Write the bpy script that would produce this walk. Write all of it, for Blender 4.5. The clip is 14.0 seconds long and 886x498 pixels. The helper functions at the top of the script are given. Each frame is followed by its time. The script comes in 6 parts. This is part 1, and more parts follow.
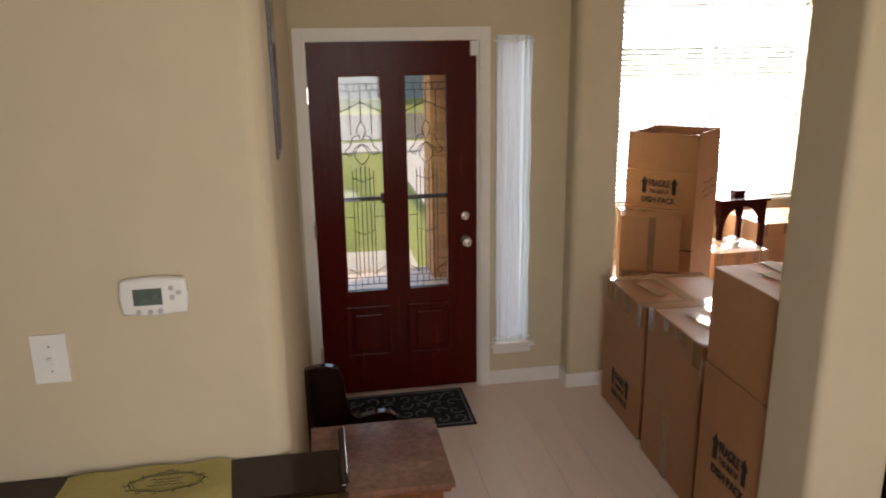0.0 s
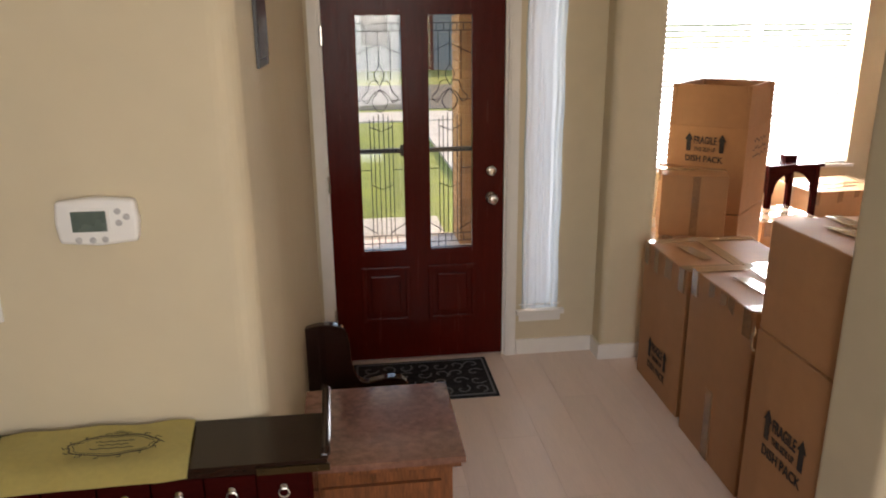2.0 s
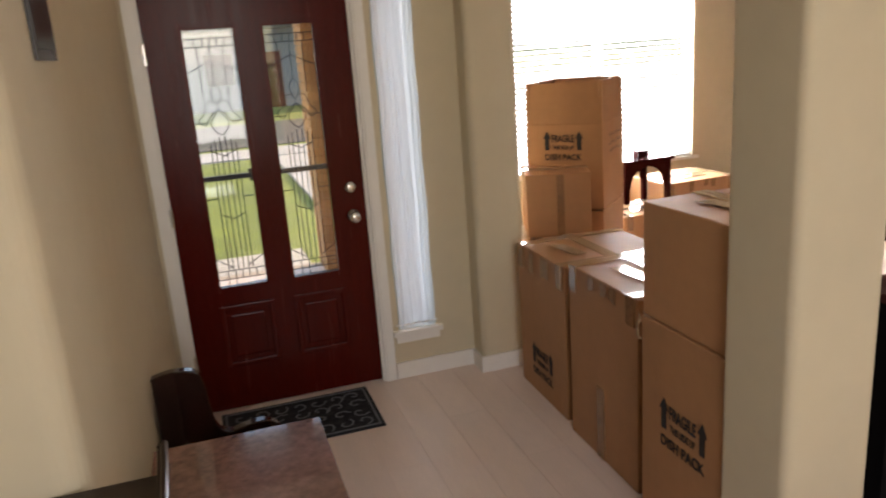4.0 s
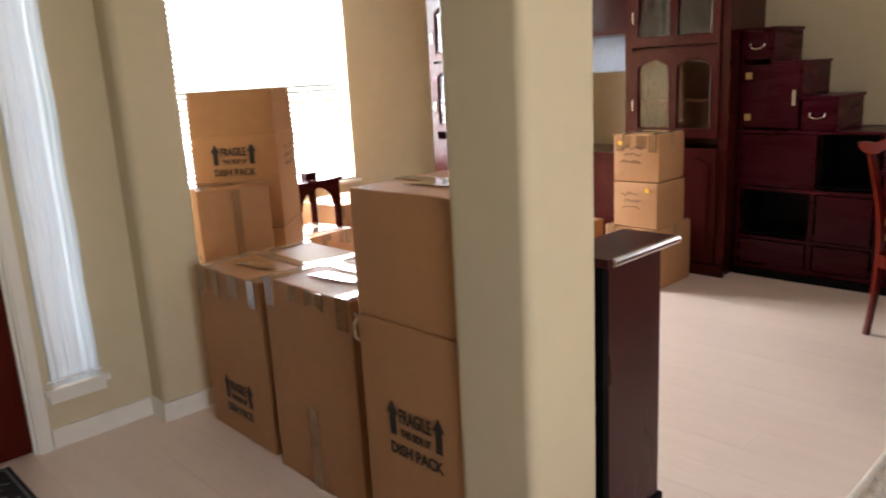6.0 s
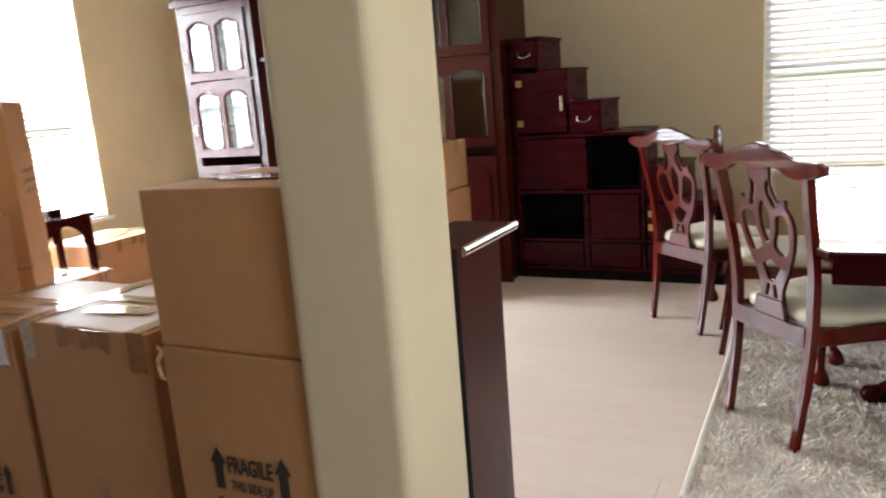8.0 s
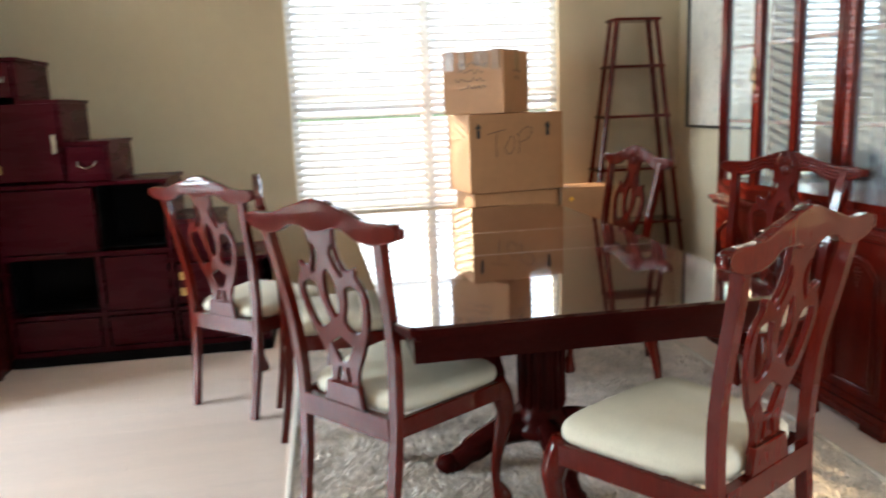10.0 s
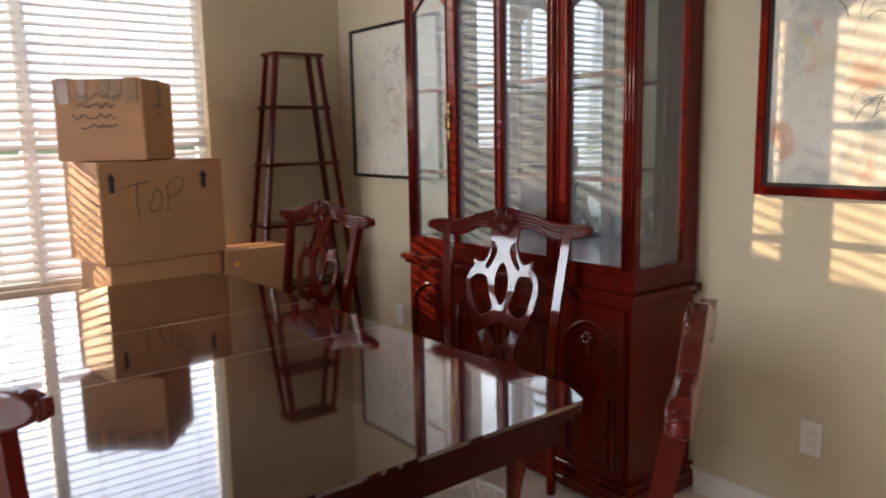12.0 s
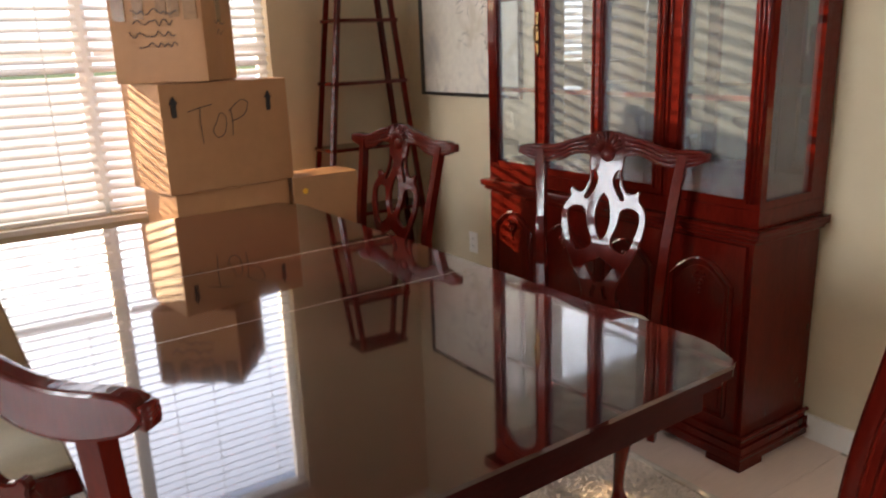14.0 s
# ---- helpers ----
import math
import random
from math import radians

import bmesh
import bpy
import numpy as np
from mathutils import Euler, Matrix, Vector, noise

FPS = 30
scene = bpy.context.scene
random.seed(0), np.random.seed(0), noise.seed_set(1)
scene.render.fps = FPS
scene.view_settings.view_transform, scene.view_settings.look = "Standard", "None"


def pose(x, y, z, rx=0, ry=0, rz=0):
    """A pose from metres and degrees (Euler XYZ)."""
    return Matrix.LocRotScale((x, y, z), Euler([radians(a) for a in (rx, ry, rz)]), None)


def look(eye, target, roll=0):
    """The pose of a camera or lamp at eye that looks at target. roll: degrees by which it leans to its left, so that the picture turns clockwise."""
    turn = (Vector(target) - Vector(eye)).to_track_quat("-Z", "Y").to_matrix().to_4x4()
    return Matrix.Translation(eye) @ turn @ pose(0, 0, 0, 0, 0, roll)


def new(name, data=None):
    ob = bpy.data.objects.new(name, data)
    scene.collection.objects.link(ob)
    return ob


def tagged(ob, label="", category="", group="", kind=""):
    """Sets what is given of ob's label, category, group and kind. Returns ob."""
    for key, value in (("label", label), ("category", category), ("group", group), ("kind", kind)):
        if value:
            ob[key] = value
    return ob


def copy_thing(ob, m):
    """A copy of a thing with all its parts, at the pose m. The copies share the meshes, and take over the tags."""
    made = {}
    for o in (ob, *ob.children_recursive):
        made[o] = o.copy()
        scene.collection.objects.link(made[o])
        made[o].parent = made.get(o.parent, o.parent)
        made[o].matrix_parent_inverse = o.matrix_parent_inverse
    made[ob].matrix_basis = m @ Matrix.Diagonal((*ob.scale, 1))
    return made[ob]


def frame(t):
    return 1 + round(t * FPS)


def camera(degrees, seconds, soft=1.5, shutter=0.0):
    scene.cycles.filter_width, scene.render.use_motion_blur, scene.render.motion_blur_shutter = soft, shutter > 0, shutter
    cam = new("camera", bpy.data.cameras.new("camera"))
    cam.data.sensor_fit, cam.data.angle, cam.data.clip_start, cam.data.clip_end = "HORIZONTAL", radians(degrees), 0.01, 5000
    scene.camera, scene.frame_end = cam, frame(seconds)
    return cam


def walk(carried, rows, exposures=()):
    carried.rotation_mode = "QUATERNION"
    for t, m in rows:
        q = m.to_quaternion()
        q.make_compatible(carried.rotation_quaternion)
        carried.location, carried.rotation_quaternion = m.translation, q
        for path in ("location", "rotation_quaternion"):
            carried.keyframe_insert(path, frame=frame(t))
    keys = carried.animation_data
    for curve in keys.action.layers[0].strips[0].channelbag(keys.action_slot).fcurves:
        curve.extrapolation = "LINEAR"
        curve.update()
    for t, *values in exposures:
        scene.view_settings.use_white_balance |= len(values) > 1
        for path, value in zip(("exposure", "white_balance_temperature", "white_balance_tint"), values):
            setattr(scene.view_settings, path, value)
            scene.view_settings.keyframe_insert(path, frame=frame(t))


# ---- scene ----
cam = camera(61.1, 14.0, soft=1.9, shutter=0.4)
PATH = [
    (0, (0.138, 0.129, 2.028), (0.462, 2.029, 1.496), -0.8),
    (0.5, (0.167, 0.194, 1.974), (0.402, 2.101, 1.417), -1.2),
    (1, (0.118, 0.295, 1.856), (0.352, 2.207, 1.317), -0.5),
    (1.5, (0.138, 0.357, 1.847), (0.368, 2.263, 1.289), -1.0),
    (2, (0.236, 0.402, 1.839), (0.47, 2.299, 1.25), -0.6),
    (2.2, (0.254, 0.414, 1.828), (0.479, 2.307, 1.223), -0.8),
    (4.5, (0.299, 0.672, 1.644), (1.088, 2.444, 1.159), -3.4),
    (5, (0.296, 0.752, 1.56), (1.328, 2.407, 1.116), -1.9),
    (5.5, (0.268, 0.852, 1.505), (1.487, 2.379, 1.079), -3.5),
    (6, (0.293, 0.905, 1.497), (1.643, 2.306, 1.037), -3.1),
    (6.5, (0.364, 0.949, 1.464), (1.87, 2.183, 1.005), -3.2),
    (7, (0.327, 1.017, 1.345), (1.978, 2.068, 0.934), -4.5),
    (7.2, (0.292, 1.045, 1.347), (1.931, 2.113, 0.929), -3.8),
    (9.3, (0.76, 1.468, 1.342), (2.716, 1.596, 0.945), -4.4),
    (9.5, (0.838, 1.458, 1.337), (2.797, 1.448, 0.936), -3.6),
    (10, (1.071, 1.396, 1.34), (3.014, 1.11, 0.962), -2.3),
    (10.5, (1.287, 1.426, 1.364), (3.116, 0.708, 0.99), -4.5),
    (11, (1.487, 1.461, 1.358), (3.164, 0.442, 0.971), -4.4),
    (11.5, (1.709, 1.389, 1.377), (3.35, 0.296, 1.047), -2.5),
    (12, (1.89, 1.382, 1.363), (3.462, 0.181, 1.063), -1.1),
    (12.5, (2.104, 1.395, 1.394), (3.484, -0.012, 1.057), -4.9),
    (13, (2.154, 1.362, 1.411), (3.628, 0.067, 1.027), -3.4),
    (13.5, (2.177, 1.355, 1.405), (3.741, 0.189, 0.966), -2.3),
    (14, (2.183, 1.366, 1.38), (3.791, 0.295, 0.862), -2.1),
]
walk(cam, [(t, look(eye, target, roll)) for t, eye, target, roll in PATH],
     [(0.0, 2.0, 7250, 22), (2.2, 2.25, 7300, 22), (4.5, 2.2, 7200, 21), (6.5, 2.5, 6900, 16), (7.2, 2.6, 6750, 13), (9.5, 2.72, 6150, 9), (10.0, 2.85, 6150, 8), (10.5, 2.5, 6200, 9), (11.0, 2.22, 6400, 13), (12.5, 2.2, 6600, 19), (14.0, 2.42, 6950, 20)])

# world and light
SUN_AZ, SUN_EL = 25.2, 14.6      # degrees north of east (+x), and above the horizon
world = bpy.data.worlds.new("world")
scene.world = world
world.use_nodes = True
wn = world.node_tree.nodes
sky = wn.new("ShaderNodeTexSky")
sky.sky_type, sky.sun_disc = "NISHITA", False
sky.sun_elevation, sky.sun_rotation = radians(SUN_EL), radians(90 - SUN_AZ)
world.node_tree.links.new(sky.outputs[0], wn["Background"].inputs[0])
wn["Background"].inputs[1].default_value = 0.15
sun = new("sun", bpy.data.lights.new("sun", "SUN"))
sun.data.energy, sun.data.angle, sun.data.color = 2.4, radians(0.5), (1.0, 0.78, 0.46)
sun_dir = Vector((math.cos(radians(SUN_AZ)) * math.cos(radians(SUN_EL)), math.sin(radians(SUN_AZ)) * math.cos(radians(SUN_EL)), math.sin(radians(SUN_EL))))
sun.matrix_world = look(sun_dir * 30, (0, 0, 0))


def window_light(name, where, target, w, h, watts, tint=(0.93, 0.97, 1.0)):
    lamp = new(name, bpy.data.lights.new(name, "AREA"))
    lamp.data.shape, lamp.data.size, lamp.data.size_y, lamp.data.energy, lamp.data.color = "RECTANGLE", w, h, watts, tint
    lamp.matrix_world = look(where, target)
    return lamp


window_light("sky_light_east", (6.26, 0.69, 1.65), (0, 0.69, 1.2), 1.75, 2.0, 4.5)
window_light("sky_light_north", (3.80, 6.95, 1.55), (3.80, 0, 1.1), 1.8, 1.9, 120, (0.82, 0.93, 1.0))
window_light("sky_light_side", (1.2525, 4.41, 1.17), (1.2525, 0, 1.0), 0.15, 1.7, 0.32)
# added fill lamp in an unseen opening; no window is known there
window_light("fill_light_back", (0.55, -1.12, 1.70), (2.0, 3.0, 1.1), 1.3, 1.8, 8.5)


# materials
def mat(name, base, rough=0.5, metal=0.0, var=0.12, scale=4.0, bump=0.0, bump_scale=60.0, coat=0.0, grain=None, spec=0.5, rand=0.0):
    """Procedural surface: colour varied at two scales, fine bump. grain: (x, y, z) stretch of the fine noise."""
    m = bpy.data.materials.new(name)
    m.use_nodes = True
    nt = m.node_tree
    N, L = nt.nodes, nt.links
    b = N["Principled BSDF"]
    b.inputs["Roughness"].default_value, b.inputs["Metallic"].default_value = rough, metal
    b.inputs["Coat Weight"].default_value, b.inputs["Coat Roughness"].default_value = coat, 0.025
    b.inputs["Specular IOR Level"].default_value = spec
    tc = N.new("ShaderNodeTexCoord")
    mp = N.new("ShaderNodeMapping")
    L.new(tc.outputs["Object"], mp.inputs[0])
    if grain:
        mp.inputs["Scale"].default_value = grain
    n1, n2 = N.new("ShaderNodeTexNoise"), N.new("ShaderNodeTexNoise")
    n1.inputs["Scale"].default_value, n2.inputs["Scale"].default_value = scale, scale * 9
    n1.inputs["Detail"].default_value = n2.inputs["Detail"].default_value = 6
    L.new(mp.outputs[0], n1.inputs["Vector"])
    L.new(mp.outputs[0], n2.inputs["Vector"])
    add = N.new("ShaderNodeMath")
    add.operation = "ADD"
    L.new(n1.outputs[0], add.inputs[0])
    L.new(n2.outputs[0], add.inputs[1])
    mr = N.new("ShaderNodeMapRange")
    mr.inputs[1].default_value, mr.inputs[2].default_value = 0.7, 1.3
    mr.inputs[3].default_value, mr.inputs[4].default_value = 1 - var, 1 + var
    L.new(add.outputs[0], mr.inputs[0])
    val = mr.outputs[0]
    if rand:
        oi = N.new("ShaderNodeObjectInfo")
        r2 = N.new("ShaderNodeMapRange")
        r2.inputs[3].default_value, r2.inputs[4].default_value = 1 - rand, 1 + rand
        L.new(oi.outputs["Random"], r2.inputs[0])
        mul = N.new("ShaderNodeMath")
        mul.operation = "MULTIPLY"
        L.new(val, mul.inputs[0])
        L.new(r2.outputs[0], mul.inputs[1])
        val = mul.outputs[0]
    mix = N.new("ShaderNodeVectorMath")
    mix.operation = "SCALE"
    mix.inputs[0].default_value = base
    L.new(val, mix.inputs["Scale"])
    L.new(mix.outputs[0], b.inputs["Base Color"])
    rr = N.new("ShaderNodeMapRange")
    rr.inputs[1].default_value, rr.inputs[2].default_value = 0.3, 0.7
    rr.inputs[3].default_value, rr.inputs[4].default_value = max(0.02, rough * 0.8), min(1, rough * 1.2)
    L.new(n1.outputs[0], rr.inputs[0])
    L.new(rr.outputs[0], b.inputs["Roughness"])
    if bump:
        nb = N.new("ShaderNodeTexNoise")
        nb.inputs["Scale"].default_value, nb.inputs["Detail"].default_value = bump_scale, 4
        L.new(mp.outputs[0], nb.inputs["Vector"])
        bp = N.new("ShaderNodeBump")
        bp.inputs["Strength"].default_value, bp.inputs["Distance"].default_value = bump, 0.004
        L.new(nb.outputs[0], bp.inputs["Height"])
        L.new(bp.outputs[0], b.inputs["Normal"])
    return m


def glass(name, tint=(1, 1, 1), rough=0.0, dust=0.0):
    """Thin pane: a sheet that passes light straight and reflects by Fresnel."""
    m = bpy.data.materials.new(name)
    m.use_nodes = True
    N, L = m.node_tree.nodes, m.node_tree.links
    N.remove(N["Principled BSDF"])
    t, g, mx, lw, pw, ma = (N.new(k) for k in ("ShaderNodeBsdfTransparent", "ShaderNodeBsdfGlossy", "ShaderNodeMixShader", "ShaderNodeLayerWeight", "ShaderNodeMath", "ShaderNodeMath"))
    t.inputs[0].default_value, g.inputs["Roughness"].default_value, lw.inputs[0].default_value = (*tint, 1), rough, 0.5
    pw.operation, pw.inputs[1].default_value = "POWER", 5.0
    ma.operation, ma.inputs[1].default_value, ma.inputs[2].default_value = "MULTIPLY_ADD", 0.90, 0.07
    L.new(lw.outputs["Facing"], pw.inputs[0])
    L.new(pw.outputs[0], ma.inputs[0])
    L.new(ma.outputs[0], mx.inputs[0])
    L.new(t.outputs[0], mx.inputs[1])
    L.new(g.outputs[0], mx.inputs[2])
    if dust:
        df, m2 = N.new("ShaderNodeBsdfDiffuse"), N.new("ShaderNodeMixShader")
        df.inputs[0].default_value, m2.inputs[0].default_value = (0.55, 0.66, 0.74, 1), dust
        L.new(mx.outputs[0], m2.inputs[1])
        L.new(df.outputs[0], m2.inputs[2])
        mx = m2
    L.new(mx.outputs[0], N["Material Output"].inputs[0])
    return m


WALL = mat("wall_paint", (0.60, 0.51, 0.352), 0.75, var=0.03, scale=1.2, bump=0.07, bump_scale=70)
CEIL = mat("ceiling_paint", (0.80, 0.78, 0.74), 0.9, var=0.02, bump=0.3, bump_scale=50)
TRIM = mat("white_trim", (0.80, 0.77, 0.71), 0.4, var=0.03, scale=2)
PLANK = mat("floor_laminate", (0.77, 0.625, 0.535), 0.34, var=0.045, scale=1.5, grain=(10, 1, 1), bump=0.04, rand=0.025)
SUBFLOOR = mat("floor_joint", (0.40, 0.33, 0.27), 0.8)
DOORWOOD = mat("door_mahogany", (0.074, 0.0062, 0.0034), 0.24, var=0.16, scale=3, grain=(9, 9, 0.7), bump=0.03, spec=0.12)
CHERRY = mat("cherry_wood", (0.084, 0.0056, 0.0029), 0.2, var=0.22, scale=2.5, grain=(6, 6, 1), bump=0.006, coat=0.48, spec=0.04)
CHERRYD = mat("dark_cherry_wood", (0.030, 0.0032, 0.0026), 0.2, var=0.2, scale=4, grain=(1, 1, 6), bump=0.03, spec=0.06)
TABLEWOOD = mat("table_top_wood", (0.034, 0.0050, 0.0042), 0.07, var=0.12, scale=2, grain=(1, 6, 1), coat=1.0, spec=0.4)
ENTWOOD = mat("walnut_stained_wood", (0.046, 0.0065, 0.0056), 0.20, var=0.18, scale=3, grain=(5, 5, 1), bump=0.03, spec=0.22)
TANSU = mat("tansu_lacquer", (0.042, 0.0022, 0.0062), 0.28, var=0.16, scale=3, grain=(1, 1, 6), spec=0.10)
BLACK_AND_SHADE = mat("black_finish_and_shade", (0.003, 0.0025, 0.003), 0.7, spec=0.1)
DESKTOP = mat("desk_dark_top", (0.020, 0.0085, 0.005), 0.2, var=0.2, scale=3, grain=(1, 6, 6), spec=0.35)
SETTLEW = mat("settle_dark_wood", (0.020, 0.008, 0.006), 0.18, var=0.2, scale=3, grain=(6, 1, 1), coat=0.7, spec=0.3)
SEAM = mat("seam_highlight", (0.42, 0.34, 0.29), 0.3, var=0.3, scale=8)
OAK = mat("oak_wood", (0.19, 0.062, 0.018), 0.42, var=0.5, scale=2.5, grain=(14, 14, 1.2), bump=0.12)
OAKTOP = mat("worn_oak_top", (0.20, 0.095, 0.065), 0.22, var=0.4, scale=6, bump=0.15, bump_scale=18, coat=0.8)
CARD = mat("cardboard", (0.42, 0.21, 0.095), 0.6, var=0.06, scale=2.0, bump=0.08, bump_scale=25, rand=0.09, spec=0.3)
CARDIN = mat("cardboard_edge", (0.30, 0.18, 0.09), 0.8, var=0.1)
TAPE = mat("packing_tape", (0.44, 0.29, 0.16), 0.12, var=0.08, scale=6, bump=0.5, bump_scale=14, coat=0.9)
TAPED = mat("tape_over_cardboard", (0.27, 0.145, 0.07), 0.2, var=0.2, scale=8, bump=0.4, bump_scale=20, coat=0.35)
INK = mat("black_ink", (0.02, 0.016, 0.013), 0.7)
PEN = mat("marker_ink", (0.05, 0.035, 0.03), 0.7)
YELLOW = mat("orange_sticker", (0.85, 0.45, 0.03), 0.6)
SEAT = mat("cream_seat_fabric", (0.66, 0.60, 0.46), 0.85, var=0.05, scale=20, bump=0.3, bump_scale=300)
RUG = mat("shag_rug_wool", (0.74, 0.66, 0.58), 0.95, var=0.25, scale=9)
RUGEDGE = mat("rug_binding", (0.66, 0.60, 0.52), 0.9)
MATB = mat("doormat_fibre", (0.007, 0.008, 0.011), 0.85, var=0.3, scale=30)
MATG = mat("doormat_pattern", (0.14, 0.15, 0.165), 0.85, var=0.2, scale=30)
TANSUBRASS = mat("yellow_brass", (0.55, 0.38, 0.14), 0.4, 0.6, var=0.15)
BARWOOD = mat("dark_mahogany_wood", (0.046, 0.0105, 0.0095), 0.30, var=0.10, scale=1.2, grain=(3, 3, 1), spec=0.25)
BRASS = mat("aged_brass", (0.07, 0.045, 0.02), 0.45, 1.0, var=0.15)
CHROME = mat("satin_nickel", (0.72, 0.69, 0.64), 0.22, 1.0, var=0.04)
SILVER = mat("silver_edge", (0.80, 0.78, 0.77), 0.22, 1.0, var=0.05)
PLASTIC = mat("white_plastic", (0.80, 0.78, 0.74), 0.4, var=0.02)
BLUEPANEL = mat("bluish_panel", (0.20, 0.24, 0.31), 0.35, var=0.1)
LCD = mat("lcd_grey", (0.10, 0.13, 0.11), 0.25)
BUTTON = mat("grey_button", (0.45, 0.44, 0.43), 0.5)
YELCLOTH = mat("yellow_satin_cloth", (0.84, 0.72, 0.27), 0.45, var=0.06, scale=8, bump=0.2, bump_scale=18)
BLIND = mat("white_blind_slat", (0.72, 0.72, 0.71), 0.5, var=0.02)
VINYL = mat("white_vinyl", (0.82, 0.83, 0.84), 0.4, var=0.02)
LEAD = mat("lead_came", (0.035, 0.035, 0.04), 0.45, 0.6)
ARTLINE = mat("ink_wash", (0.10, 0.095, 0.09), 0.7, var=0.3, scale=12)
FRAMEBLK = mat("black_frame", (0.02, 0.015, 0.012), 0.3)
BRICK = mat("orange_brick", (0.50, 0.24, 0.10), 0.85, var=0.2, scale=8, rand=0.15)
GRASS = mat("lawn_grass", (0.15, 0.19, 0.03), 0.95, var=0.3, scale=1.5)
CONCRETE = mat("pale_concrete", (0.42, 0.40, 0.37), 0.9, var=0.12, scale=2, bump=0.1)
ASPHALT = mat("asphalt", (0.06, 0.06, 0.062), 0.9, var=0.15, scale=3)
LEAF = mat("foliage", (0.05, 0.10, 0.022), 0.8, var=0.5, scale=3)
BARK = mat("bark", (0.10, 0.07, 0.05), 0.9, var=0.3, scale=8)
SIDING = mat("house_siding", (0.16, 0.18, 0.20), 0.8, var=0.05)
ROOF = mat("grey_shingle", (0.09, 0.085, 0.08), 0.9, var=0.2, scale=5)
GLASS = glass("clear_glass")
DUSTGLASS = glass("dusty_cabinet_glass", (0.92, 0.96, 0.98), 0.0, 0.19)
BEVEL = glass("bevelled_glass", (0.93, 0.95, 0.93))
DARKGLASS = mat("dark_window_glass", (0.03, 0.035, 0.04), 0.08)
MIRROR = mat("mirror_silver", (0.56, 0.62, 0.66), 0.012, 1.0, var=0.02)
LACE = bpy.data.materials.new("sheer_lace")
LACE.use_nodes = True
_n, _l = LACE.node_tree.nodes, LACE.node_tree.links
_d, _t, _x = _n.new("ShaderNodeBsdfTranslucent"), _n.new("ShaderNodeBsdfDiffuse"), _n.new("ShaderNodeMixShader")
_x.inputs[0].default_value = 0.2
_d.inputs[0].default_value, _t.inputs[0].default_value = (0.70, 0.86, 1.0, 1), (0.62, 0.75, 0.92, 1)
_l.new(_d.outputs[0], _x.inputs[1])
_l.new(_t.outputs[0], _x.inputs[2])
_c, _y = _n.new("ShaderNodeBsdfTransparent"), _n.new("ShaderNodeMixShader")
_y.inputs[0].default_value = 0.35
_l.new(_x.outputs[0], _y.inputs[1])
_l.new(_c.outputs[0], _y.inputs[2])
_l.new(_y.outputs[0], _n["Material Output"].inputs[0])


def art_paper(name, washes):
    """Aged paper with soft pigment washes; washes: rows of (colour, scale, threshold, x shift)."""
    m = mat(name, (0.66, 0.62, 0.53), 0.6, var=0.10, scale=3)
    N, L = m.node_tree.nodes, m.node_tree.links
    b = N["Principled BSDF"]
    col = b.inputs["Base Color"].links[0].from_socket
    tc = N.new("ShaderNodeTexCoord")
    for tint, scale, edge, shift in washes:
        mp, nz, mr, mx = N.new("ShaderNodeMapping"), N.new("ShaderNodeTexNoise"), N.new("ShaderNodeMapRange"), N.new("ShaderNodeMix")
        mp.inputs["Location"].default_value = (shift, shift * 0.7, shift * 1.3)
        nz.inputs["Scale"].default_value, nz.inputs["Detail"].default_value, nz.inputs["Distortion"].default_value = scale, 8, 0.8
        mr.inputs[1].default_value, mr.inputs[2].default_value, mr.inputs[4].default_value = edge, edge + 0.10, 0.8
        mx.data_type = "RGBA"
        mx.inputs["B"].default_value = (*tint, 1)
        L.new(tc.outputs["Object"], mp.inputs[0])
        L.new(mp.outputs[0], nz.inputs["Vector"])
        L.new(nz.outputs[0], mr.inputs[0])
        L.new(mr.outputs[0], mx.inputs["Factor"])
        L.new(col, mx.inputs["A"])
        col = mx.outputs["Result"]
    L.new(col, b.inputs["Base Color"])
    return m


INKART = art_paper("ink_drawing_paper", [((0.46, 0.44, 0.40), 5, 0.56, 2.0), ((0.50, 0.44, 0.34), 4, 0.60, 5.0)])
FIGUREART = art_paper("figure_painting_paper", [((0.40, 0.42, 0.38), 5, 0.52, 1.0), ((0.58, 0.30, 0.17), 6, 0.57, 4.0), ((0.27, 0.30, 0.33), 7, 0.60, 8.0), ((0.62, 0.52, 0.30), 4, 0.58, 11.0)])


# mesh helpers
def box(bm, x0, x1, y0, y1, z0, z1, m=None):
    vs = [bm.verts.new(m @ Vector(p) if m else p) for p in ((x0, y0, z0), (x1, y0, z0), (x1, y1, z0), (x0, y1, z0), (x0, y0, z1), (x1, y0, z1), (x1, y1, z1), (x0, y1, z1))]
    for f in ((0, 3, 2, 1), (4, 5, 6, 7), (0, 1, 5, 4), (1, 2, 6, 5), (2, 3, 7, 6), (3, 0, 4, 7)):
        bm.faces.new([vs[i] for i in f])


def boxes(*rows):
    bm = bmesh.new()
    for r in rows:
        box(bm, *r)
    return bm


